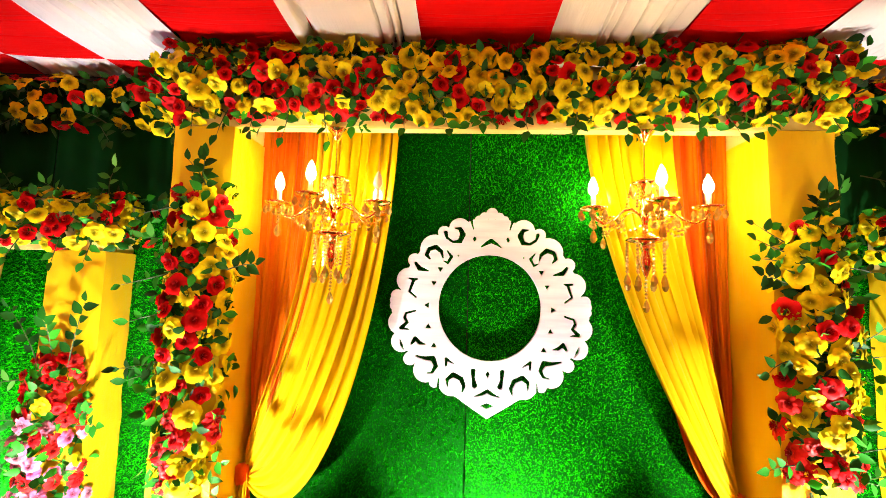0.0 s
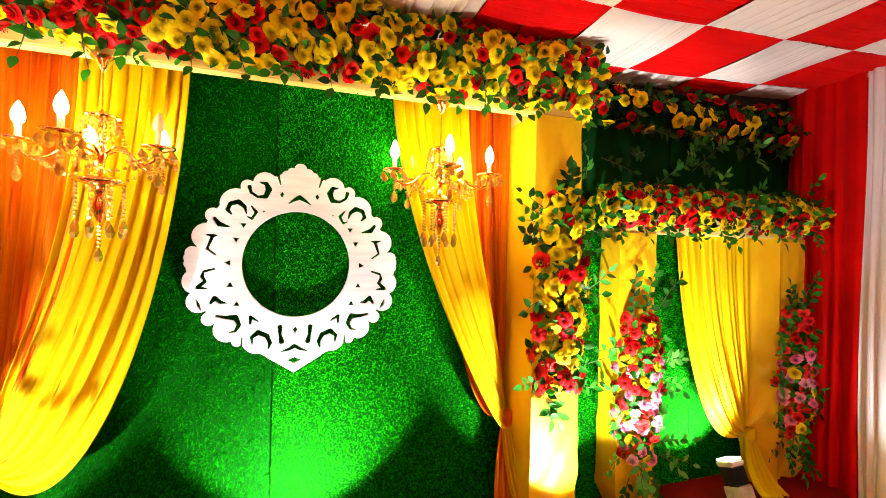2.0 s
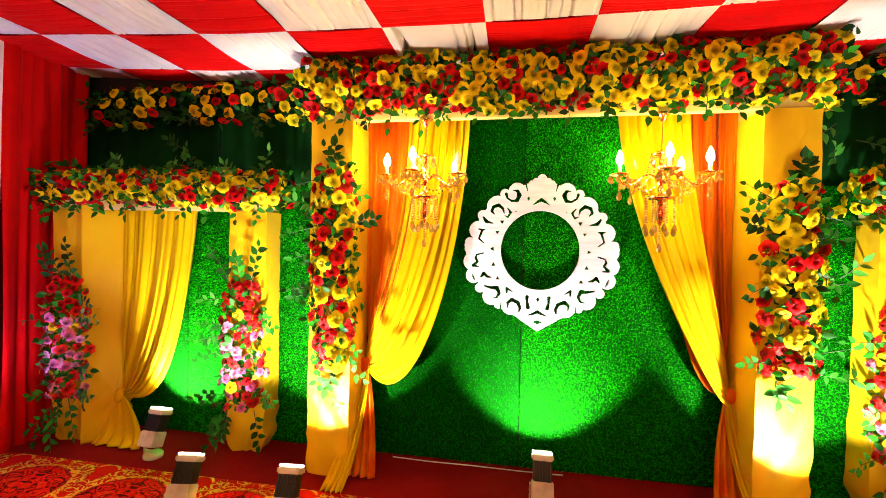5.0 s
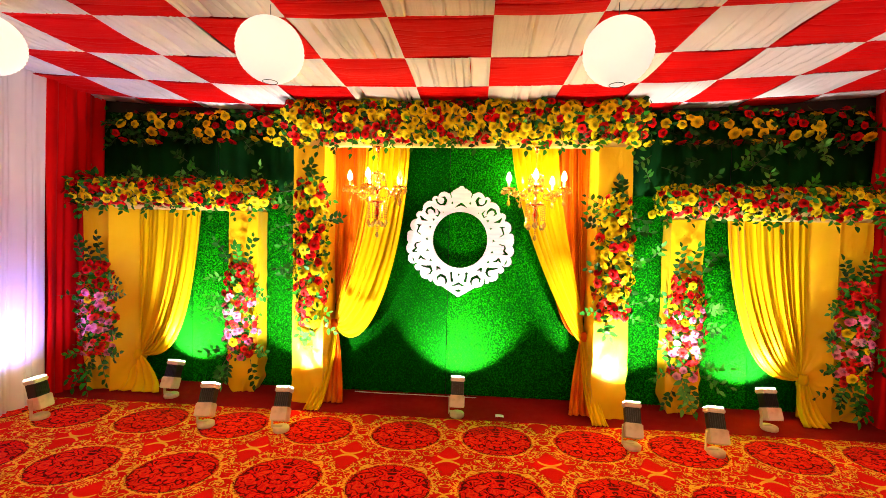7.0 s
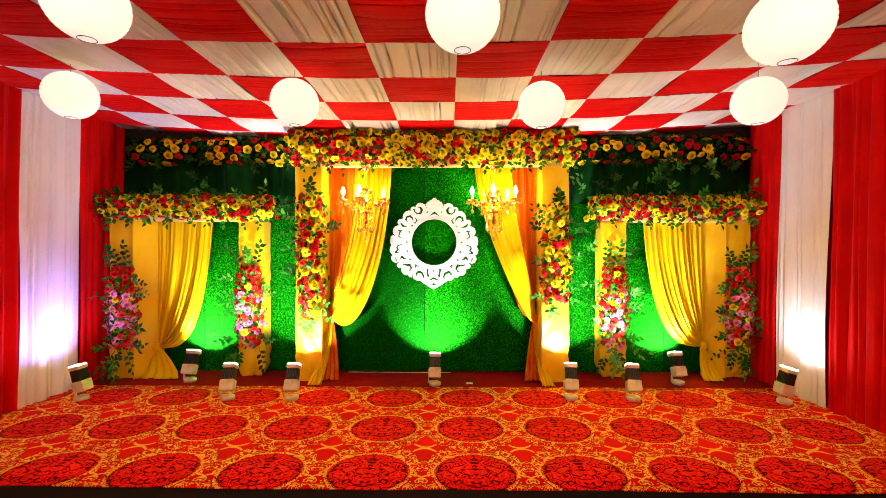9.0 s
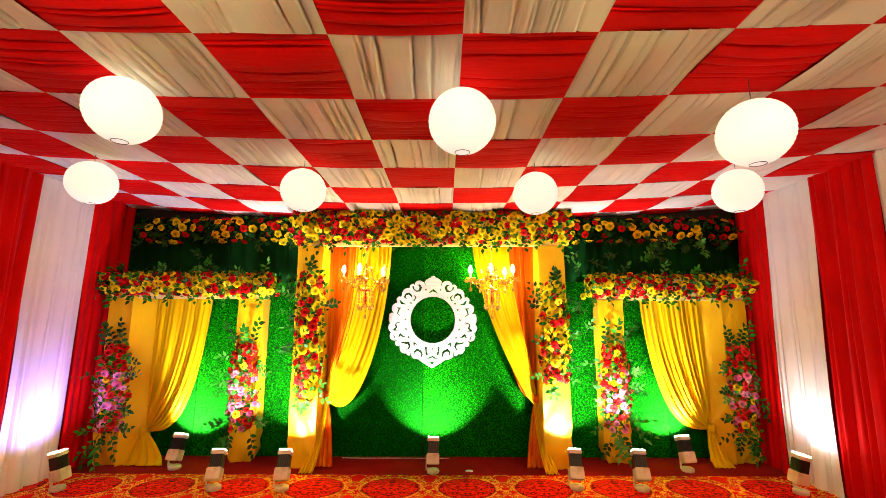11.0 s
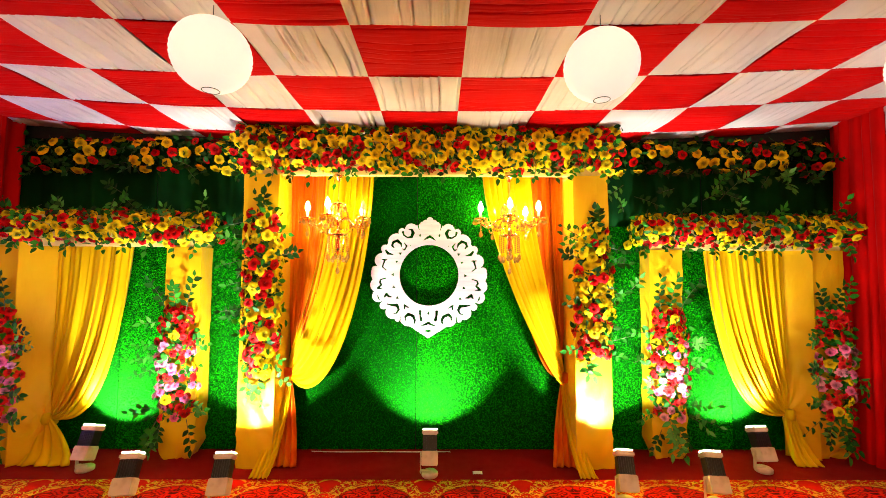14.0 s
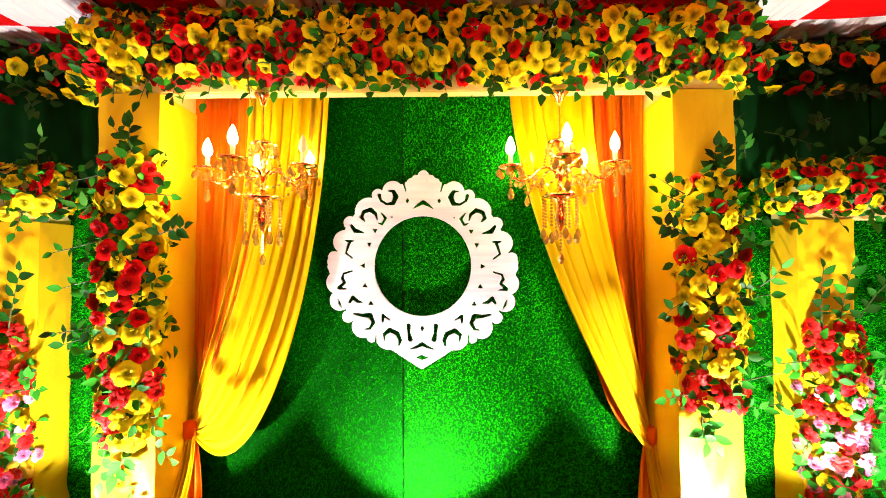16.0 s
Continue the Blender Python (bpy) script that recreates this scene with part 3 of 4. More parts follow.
# saw cuts: a run of (x, z, half width)
RING_CUTS = (
    ((160, 344, 4), (138, 342, 9), (126, 317, 13), (138, 287, 11), (168, 282, 6), (196, 300, 6), (203, 324, 9)),
    ((0, 292, 11), (20, 281, 8), (44, 264, 3)),
    ((268, 204, 4), (283, 222, 9), (273, 247, 10), (243, 257, 11), (218, 237, 8), (210, 210, 3)),
    ((193, 242, 3), (173, 217, 7), (188, 189, 6), (208, 197, 2)),
    ((330, 183, 7), (313, 160, 11), (273, 150, 3)),
    ((356, 114, 4), (333, 110, 7), (318, 112, 3)),
    ((336, 107, 8), (346, 77, 7), (353, 57, 5), (323, 34, 4)),
    ((323, -26, 4), (363, -38, 5), (368, -58, 8), (356, -78, 7), (383, -103, 9), (348, -108, 3)),
    ((385, -153, 3), (377, -175, 7), (366, -195, 2)),
    ((333, -168, 6), (318, -146, 10), (298, -163, 9), (275, -168, 3)),
    ((310, -220, 5), (273, -228, 9), (238, -228, 13), (223, -258, 9), (238, -286, 6), (260, -290, 3)),
    ((180, -255, 5), (180, -227, 8), (148, -246, 3)),
    ((170, -343, 3), (173, -313, 8), (148, -293, 12), (113, -308, 11), (100, -338, 9), (106, -363, 4)),
    ((62, -272, 11), (61, -303, 7), (54, -334, 12)),
    ((0, -355, 10), (25, -369, 8), (54, -378, 3)),
    ((94, 400, 8), (88, 370, 5), (80, 342, 3)),
    ((212, -355, 6), (210, -312, 3)),
)
# small pierced triangles: (x, z, size, way of the tip in degrees)
RING_CHIPS = ((220, 159, 15, -90), (246, 97, 14, -90), (273, 0, 15, 0), (263, -91, 15, 90), (235, -171, 15, 90))


def carved_ring():
    """A board cut by a fretsaw: lobed rim, round opening, scrolls cut through. Mirrored left to right."""
    cx, cz, y, half = 0.016, 1.475, 2.0, 0.011
    k1 = RING_UNIT

    def solid(x, z):
        """Above nought inside the wood."""
        x, z = np.abs(x) / k1, z / k1
        d = 397 - np.hypot(x, z + 10)
        for a, b, r in RING_LOBES:
            d = np.maximum(d, r - np.hypot(x - a, z - b))
        d = np.maximum(d, np.minimum(np.minimum(0.84 * (z + 468 - 0.62 * x), 112 - x), -z - 300))
        d = np.minimum(d, np.hypot(x / 222, z / 229) * 225 - 225)
        for run in RING_CUTS:
            for (x0, z0, w0), (x1, z1, w1) in zip(run, run[1:]):
                q = np.clip(((x - x0) * (x1 - x0) + (z - z0) * (z1 - z0)) / ((x1 - x0) ** 2 + (z1 - z0) ** 2), 0, 1)
                d = np.minimum(d, np.hypot(x - x0 - q * (x1 - x0), z - z0 - q * (z1 - z0)) - w0 - q * (w1 - w0))
        for a, b, r, way in RING_CHIPS:
            o = radians(way)
            u, v = (x - a) * cos(o) + (z - b) * sin(o), np.abs(-(x - a) * sin(o) + (z - b) * cos(o))
            d = np.minimum(d, np.maximum(0.86 * v + 0.5 * u - 0.45 * r, -u - 0.6 * r))
        d = np.minimum(d, np.abs(x - 73) * 1.5 + np.abs(z - 299) - 14)
        d = np.minimum(d, x * 1.5 + np.abs(z + 285) - 16)
        d = np.minimum(d, x * 0.42 + np.abs(z + 416) - 14)
        d = np.minimum(d, np.hypot(x - 143, z - 222) - 4.5)
        return d * k1

    NA, NR = 1080, 110
    A = np.linspace(0, 2 * pi, NA, endpoint=False)
    R = np.linspace(0.246, 0.545, NR + 1)
    aa, rr = np.meshgrid(A, R, indexing="ij")
    X, Z = rr * np.cos(aa), rr * np.sin(aa)
    ac, rc = np.meshgrid(A + pi / NA, (R[1:] + R[:-1]) / 2, indexing="ij")
    keep = solid(rc * np.cos(ac), rc * np.sin(ac)) > 0
    # draw the saw line smooth: slide the corners of the cut on to it
    e = 5e-4
    for _ in range(2):
        d = solid(X, Z)
        gx, gz = (solid(X + e, Z) - d) / e, (solid(X, Z + e) - d) / e
        step = np.where(np.abs(d) < 0.0024, d, 0) / np.maximum(gx * gx + gz * gz, 0.3)
        X, Z = X - gx * step, Z - gz * step
    W = NR + 1
    faces = []
    for i, j in zip(*np.nonzero(keep)):
        k = (i + 1) % NA
        faces.append((i * W + j, i * W + j + 1, k * W + j + 1, k * W + j))
    bm = bmesh.new()
    used = sorted({v for f in faces for v in f})
    fx, fz = X.ravel(), Z.ravel()
    vs = {v: bm.verts.new((fx[v], -half, fz[v])) for v in used}
    for f in faces:
        bm.faces.new([vs[v] for v in f])
    rim_edges = [q for q in bm.edges if len(q.link_faces) == 1]
    ext = bmesh.ops.extrude_edge_only(bm, edges=rim_edges)["geom"]
    for v in ext:
        if isinstance(v, bmesh.types.BMVert):
            v.co.y = half
    bmesh.ops.recalc_face_normals(bm, faces=bm.faces[:])
    ob = part("carved_ring", bm, M_WOOD_WHITE, None, m=pose(cx, y, cz, 0, 0.7, 0))
    tagged(ob, "round white carved wooden ring with scroll cut-outs on the turf", "wall ornament")


carved_ring()


# ---- silk flowers ----
def petal_faces(V, F, ring, n_p, h, flare, width, twist, rg, ruffle):
    for k in range(n_p):
        a0 = twist + 2 * pi * k / n_p + rg.uniform(-0.12, 0.12)
        base = len(V)
        nu, nv = 3, 3
        lift = rg.uniform(-0.06, 0.06)
        for j in range(nv + 1):
            b = j / nv
            if j == 0:
                continue
            for i in range(nu + 1):
                a = i / nu * 2 - 1
                wid = width * (0.5 + 0.5 * sin(pi * (0.15 + 0.55 * b)))
                r = ring + flare * b ** 1.2 - 0.16 * a * a * b * b
                z = h * (b ** 0.75) - (flare * 0.35) * b ** 3 + ruffle * sin(3 * a + k) * b * b + lift * b
                V.append((r * cos(a0 + a * wid), r * sin(a0 + a * wid), z))
        for i in range(nu):
            F.append((0, base + i + 1, base + i))
        for j in range(nv - 1):
            for i in range(nu):
                q = base + j * (nu + 1) + i
                F.append((q, q + 1, q + nu + 2, q + nu + 1))


def flower_mesh(name, layers, material, seed, ruffle=0.05):
    rg = random.Random(seed)
    V, F = [(0.0, 0.0, 0.0)], []
    for k, (ring, n_p, h, flare, width) in enumerate(layers):
        petal_faces(V, F, ring, n_p, h, flare, width, k * 0.7, rg, ruffle)
    return mesh_of(name, V, F, material)


OPEN = ((0.10, 5, 0.26, 0.95, 0.74), (0.08, 5, 0.42, 0.70, 0.72), (0.06, 3, 0.50, 0.34, 0.80), (0.03, 2, 0.52, 0.10, 1.15))
BUD = ((0.12, 5, 0.45, 0.72, 0.80), (0.10, 5, 0.62, 0.48, 0.85), (0.08, 4, 0.72, 0.26, 0.95), (0.03, 3, 0.74, 0.10, 1.1))
FRILL = ((0.08, 7, 0.18, 0.95, 0.48), (0.08, 7, 0.34, 0.75, 0.5), (0.06, 6, 0.48, 0.50, 0.6), (0.04, 5, 0.58, 0.25, 0.7))
FLOWERS = {
    "yellow": [flower_mesh("yellow_rose", OPEN, M_ROSE_YELLOW, s, 0.09) for s in (1, 2, 3)],
    "red": [flower_mesh("red_rose", BUD, M_ROSE_RED, s, 0.04) for s in (4, 5)] + [flower_mesh("red_rose", OPEN, M_ROSE_RED, 6, 0.05)],
    "pink": [flower_mesh("pink_carnation", FRILL, M_ROSE_PINK, s, 0.10) for s in (7, 8)],
    "coral": [flower_mesh("red_carnation", FRILL, M_ROSE_CORAL, s, 0.08) for s in (9, 10)],
}
NAMES = {"yellow": "yellow_rose", "red": "red_rose", "pink": "pink_carnation", "coral": "red_carnation"}


def leaf_verts(length, width, m, V, F):
    base = len(V)
    rows = 5
    for j in range(rows):
        b = j / (rows - 1)
        w = width * sin(pi * b ** 0.8) * 0.5
        droop = -0.18 * length * b * b
        for a in (-1, 0, 1):
            V.append(tuple(m @ Vector((a * w, b * length, droop + abs(a) * 0.25 * w))))
    for j in range(rows - 1):
        for i in range(2):
            q = base + j * 3 + i
            F.append((q, q + 1, q + 4, q + 3))


def leaf_mesh(material, length=0.062, width=0.036):
    V, F = [], []
    leaf_verts(length, width, Matrix.Identity(4), V, F)
    return mesh_of("leaf", V, F, material)


LEAVES = {"green": leaf_mesh(M_LEAF), "dark": leaf_mesh(M_LEAF_DARK), "pale": leaf_mesh(M_LEAF_PALE, 0.07, 0.032)}


def frame_from(p, d, spin, size):
    """Pose with z along d."""
    q = Vector(d).normalized().to_track_quat("Z", "Y")
    return Matrix.Translation(p) @ q.to_matrix().to_4x4() @ Matrix.Rotation(spin, 4, "Z") @ Matrix.Scale(size, 4)


def sprig(parent, p, d, length, n_l, kind, rg, size=1.0):
    """A bent stem with leaves in pairs along it."""
    d = Vector(d).normalized()
    bend = Vector((rg.uniform(-0.3, 0.3), rg.uniform(-0.2, 0.1), rg.uniform(-0.25, 0.1)))
    pts = [(d * length * t + bend * length * t * t) for t in (0, 0.33, 0.66, 1)]
    st = part("sprig", tube(pts, [0.003, 0.0025, 0.002, 0.001], 4), M_STEM, parent, m=Matrix.Translation(p))
    for k in range(n_l):
        t = 0.25 + 0.75 * k / max(1, n_l - 1)
        q = d * length * t + bend * length * t * t
        side = d.cross(Vector((0, -1, 0.1))).normalized() * (1 if k % 2 else -1)
        if k == n_l - 1:
            side = d * 0.5
        way = (d * 0.55 + side + Vector((rg.uniform(-.3, .3), rg.uniform(-.5, 0.0), rg.uniform(-.3, .3)))).normalized()
        face = Vector((rg.uniform(-.4, .4), -1, rg.uniform(-.2, .5)))
        z = (face - way * face.dot(way)).normalized()
        x = way.cross(z)
        m = Matrix((x, way, z)).transposed().to_4x4()
        put("leaf", LEAVES[kind], st, Matrix.Translation(q) @ m @ Matrix.Scale(size * rg.uniform(0.8, 1.2), 4))


def filler(parent, spots, material, rg, per=3, size=1.0):
    """The crowd of leaves under the flowers."""
    V, F = [], []
    for p, d in spots:
        for _ in range(per):
            q = Vector(p) + Vector(d) * rg.uniform(-0.055, 0.004) + Vector([rg.uniform(-0.05, 0.05) for _ in range(3)])
            e = Euler([rg.uniform(0, 6.3) for _ in range(3)]).to_matrix().to_4x4()
            leaf_verts(0.06 * size, 0.036 * size, Matrix.Translation(q) @ e, V, F)
    tagged(put("foliage", mesh_of("foliage", V, F, material), parent), kind="stuff")


def plant(parent, spots, colours, rg, size=0.048, jitter=0.018, tilt=0.35):
    for p, d in spots:
        c = colours(p, rg)
        if not c:
            continue
        dd = Vector(d).normalized() + Vector([rg.uniform(-tilt, tilt) for _ in range(3)])
        q = Vector(p) + Vector([rg.uniform(-jitter, jitter) for _ in range(3)])
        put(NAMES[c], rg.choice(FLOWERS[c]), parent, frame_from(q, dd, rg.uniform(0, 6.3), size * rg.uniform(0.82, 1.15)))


def beam_spots(x0, x1, yc, zc, ry, rz, angles, step, rg, ends=True):
    spots = []
    for k, deg in enumerate(angles):
        a = radians(deg)
        nx = int((x1 - x0) / step)
        for i in range(nx):
            x = x0 + (i + 0.5 + 0.5 * (k % 2)) * (x1 - x0) / nx
            spots.append(((x, yc - ry * cos(a), zc + rz * sin(a)), (0, -cos(a), sin(a) * 0.8 - 0.1)))
    if ends:
        for x, s in ((x0, -1), (x1, 1)):
            for dy in (-0.08, 0.02, 0.12):
                for dz in (-0.7, -0.1, 0.5):
                    spots.append(((x, yc + dy, zc + rz * dz), (s, -0.3, dz * 0.5)))
    return spots


def column_spots(xc, yf, z0, z1, rx, ry, angles, step, taper=0.3):
    spots = []
    nz = int((z1 - z0) / step)
    for j in range(nz):
        t = (j + 0.5) / nz
        z = z0 + (z1 - z0) * t
        w = 1 - taper * max(0.0, 2 * t - 1) ** 2 - taper * max(0.0, 1 - 3 * t) ** 2
        for k, deg in enumerate(angles):
            a = radians(deg + (12 if j % 2 else -6))
            spots.append(((xc + rx * w * sin(a), yf - ry * w * cos(a), z + (0.4 * step if k % 2 else 0)), (sin(a), -cos(a), 0.1 * (t - 0.3))))
    return spots


def pick(**w):
    keys, ws = list(w), list(w.values())
    return lambda p, rg: (lambda k: None if k == "none" else k)(rg.choices(keys, ws)[0])


# garland on the tall arch
rg = random.Random(21)
g = thing("beam_garland", "thick garland of red and yellow silk roses on the tall arch", "flower garland", "arch garlands")
spots = beam_spots(-1.53, 1.49, 1.79, 2.482, 0.175, 0.20, (-58, -38, -19, 0, 19, 39, 62, 95), 0.073, rg)
filler(g, spots, M_LEAF_DARK, rg, 4)
filler(g, spots, M_LEAF, rg, 2)
plant(g, spots, pick(yellow=0.60, red=0.40), rg, 0.0435, tilt=0.55)
for i in range(17):
    x = -1.48 + 2.95 * (i + rg.uniform(0.1, 0.9)) / 17
    sprig(g, (x, 1.66, 2.33), (rg.uniform(-0.4, 0.4), -0.35, -1), rg.uniform(0.06, 0.13), rg.choice((3, 4, 5)), rg.choice(("green", "green", "dark")), rg, 0.9)
for i in range(9):
    x = -1.2 + 2.4 * rg.random()
    sprig(g, (x, 1.75, 2.6), (rg.uniform(-1, 1), -0.3, 0.35), rg.uniform(0.08, 0.14), 4, "dark", rg, 0.9)

# garlands on the tall pillars
for xc, z0, z1, rx in ((-1.275, 0.68, 1.97, 0.135), (1.305, 0.82, 1.86, 0.13)):
    g = thing("pillar_garland", "hanging garland of red and yellow silk roses on the tall pillar", "flower garland", "pillar garlands")
    spots = column_spots(xc, 1.70, z0, z1, rx, 0.12, (-85, -50, -16, 16, 50, 85), 0.090)
    filler(g, spots, M_LEAF_DARK, rg, 3)
    filler(g, spots, M_LEAF, rg, 2)
    mixc = pick(yellow=0.5, red=0.5) if xc < 0 else pick(yellow=0.62, red=0.38)
    low = pick(coral=0.5, yellow=0.5)
    plant(g, spots, lambda p, r: low(p, r) if p[2] < z0 + 0.35 else mixc(p, r), rg, 0.049, tilt=0.4)
    for i in range(9):
        z = z0 + (z1 - z0) * rg.random()
        s = rg.choice((-1, 1))
        sprig(g, (xc + s * rx * 0.9, 1.66, z), (s, -0.2, rg.uniform(-0.4, 0.5)), rg.uniform(0.08, 0.15), rg.choice((3, 4, 5)), rg.choice(("green", "green", "dark")), rg, 0.8)
    sprig(g, (xc - (0.14 if xc > 0 else -0.16), 1.63, 1.62), (-1 if xc > 0 else 1, -0.3, 0.35), 0.15, 6, "dark", rg, 1.1)
    for i in range(3):
        sprig(g, (xc + rg.uniform(-0.08, 0.08), 1.66, z1), (rg.uniform(-0.4, 0.4), -0.2, 1), 0.14, 5, "dark", rg, 1.0)
        sprig(g, (xc + rg.uniform(-0.08, 0.08), 1.65, z0), (rg.uniform(-0.4, 0.4), -0.2, -1), 0.10, 4, "green", rg, 1.0)

# garlands on the side arches' beams
for x0, x1, zc, yc in ((-3.58, -1.76, 1.845, 1.85), (1.74, 3.46, 1.835, 1.88)):
    g = thing("beam_garland", "garland of red and yellow silk roses along the low side arch", "flower garland", "arch garlands")
    if x0 < 0:
        g.matrix_basis = SKEW
    spots = beam_spots(x0, x1, yc, zc, 0.14, 0.13, (-52, -26, 0, 26, 52, 80, 108), 0.076, rg)
    filler(g, spots, M_LEAF_DARK, rg, 3)
    filler(g, spots, M_LEAF, rg, 2)
    plant(g, spots, pick(yellow=0.55, red=0.45), rg, 0.042, tilt=0.55)
    for i in range(10):
        x = x0 + (x1 - x0) * (i + rg.random()) / 10
        sprig(g, (x, yc - 0.12, zc - 0.10), (rg.uniform(-0.5, 0.5), -0.35, -1), rg.uniform(0.06, 0.12), rg.choice((3, 4, 5)), "green", rg, 0.9)
    for i in range(4):
        x = x0 + (x1 - x0) * rg.random()
        sprig(g, (x, yc - 0.05, zc + 0.12), (rg.uniform(-1, 1), -0.3, 0.8), rg.uniform(0.10, 0.18), 5, rg.choice(("green", "dark", "pale")), rg, 0.9)
    s = -1 if x0 < 0 else 1
    for i in range(3):
        sprig(g, ((x0 if s < 0 else x1), yc, zc + rg.uniform(-0.1, 0.15)), (s * (0.3 if s > 0 else 0.5), -0.4, rg.uniform(-0.6, 0.8)), 0.13, 5, "dark", rg, 0.9)

# bouquets on the side arches' pillars
for xc, yf in ((-3.29, 1.71), (-1.98, 1.83), (1.96, 1.85), (3.29, 1.85)):
    g = thing("pillar_bouquet", "upright spray of red and pink silk flowers on the low pillar", "flower spray", "pillar sprays")
    spots = column_spots(xc, yf, 0.34, 1.20, 0.145, 0.13, (-88, -60, -33, -6, 22, 50, 78), 0.066, 0.4)
    filler(g, spots, M_LEAF, rg, 3)
    up = pick(red=0.5, coral=0.45, yellow=0.05)
    dn = pick(pink=0.46, coral=0.44, yellow=0.10)
    plant(g, spots, lambda p, r: up(p, r) if p[2] > 0.95 else dn(p, r), rg, 0.037, 0.022, 0.5)
    for i in range(3):
        sprig(g, (xc + (i - 1) * 0.07, yf - 0.06, 1.16), ((i - 1) * 0.25, -0.15, 1), rg.uniform(0.22, 0.34), 9, rg.choice(("dark", "dark", "green")), rg, 1.0)
    for i in range(11):
        s = rg.choice((-1, 1))
        sprig(g, (xc + s * 0.13, yf - 0.06, rg.uniform(0.35, 1.15)), (s, -0.25, rg.uniform(-0.5, 0.5)), rg.uniform(0.10, 0.22), rg.choice((4, 5, 6)), rg.choice(("green", "pale", "dark")), rg, 0.8)
    for i in range(6):
        sprig(g, (xc + rg.uniform(-0.12, 0.12), yf - 0.07, rg.uniform(0.25, 0.40)), (rg.uniform(-0.6, 0.6), -0.2, -1), rg.uniform(0.12, 0.26), 7, rg.choice(("green", "dark", "pale")), rg, 0.95)

# rows of roses high on the backdrop, either side of the tall arch
for x0, x1, mixc in ((-3.45, -1.52, pick(yellow=0.45, red=0.2, none=0.35)), (1.50, 3.45, pick(yellow=0.3, red=0.45, none=0.25))):
    g = thing("backdrop_garland", "sparse row of silk roses high on the dark backdrop", "flower garland", "backdrop garlands")
    spots = beam_spots(x0, x1, 1.99, 2.50, 0.05, 0.13, (-75, -30, 10, 45, 80), 0.115, rg, False)
    filler(g, spots, M_LEAF_DARK, rg, 4)
    plant(g, spots, mixc, rg, 0.048)
    for i in range(12):
        sprig(g, (x0 + (x1 - x0) * rg.random(), 1.97, rg.uniform(2.36, 2.6)), (rg.uniform(-1, 1), -0.3, rg.uniform(-1, 0.5)), 0.12, 5, "dark", rg, 0.9)

# leafy trails on the turf above and beside the side arches
for x0, x1, z0, z1, count in ((1.50, 1.78, 0.7, 2.3, 8), (1.8, 3.4, 2.05, 2.35, 13), (-3.0, -2.2, 2.05, 2.2, 4), (-1.72, -1.5, 0.7, 2.0, 5), (-3.56, -3.42, 1.6, 2.1, 6)):
    g = thing("leaf_trail", "trailing green silk leaves pinned on the turf backdrop", "leaf trail", "leaf trails")
    for i in range(count):
        p = (rg.uniform(x0, x1), 2.0 - rg.uniform(0, 0.05), rg.uniform(z0, z1))
        sprig(g, p, (rg.uniform(-1, 1), -0.35, rg.uniform(-0.7, 0.9)), rg.uniform(0.10, 0.18), rg.choice((5, 6, 7)), rg.choice(("green", "dark", "dark", "pale")), rg, 0.95)


# ---- chandeliers ----
def crystal_mesh(r, h, seg=6):
    bm = lathe([(0.0005, 0), (r * 0.6, -h * 0.25), (r, -h * 0.62), (r * 0.6, -h * 0.9), (0.0005, -h)], seg)
    me = bpy.data.meshes.new("crystal_drop")
    bm.to_mesh(me)
    bm.free()
    me.materials.append(M_CRYSTAL)
    return me


DROP, BEAD, LONG = crystal_mesh(0.014, 0.040), crystal_mesh(0.008, 0.014), crystal_mesh(0.016, 0.058)


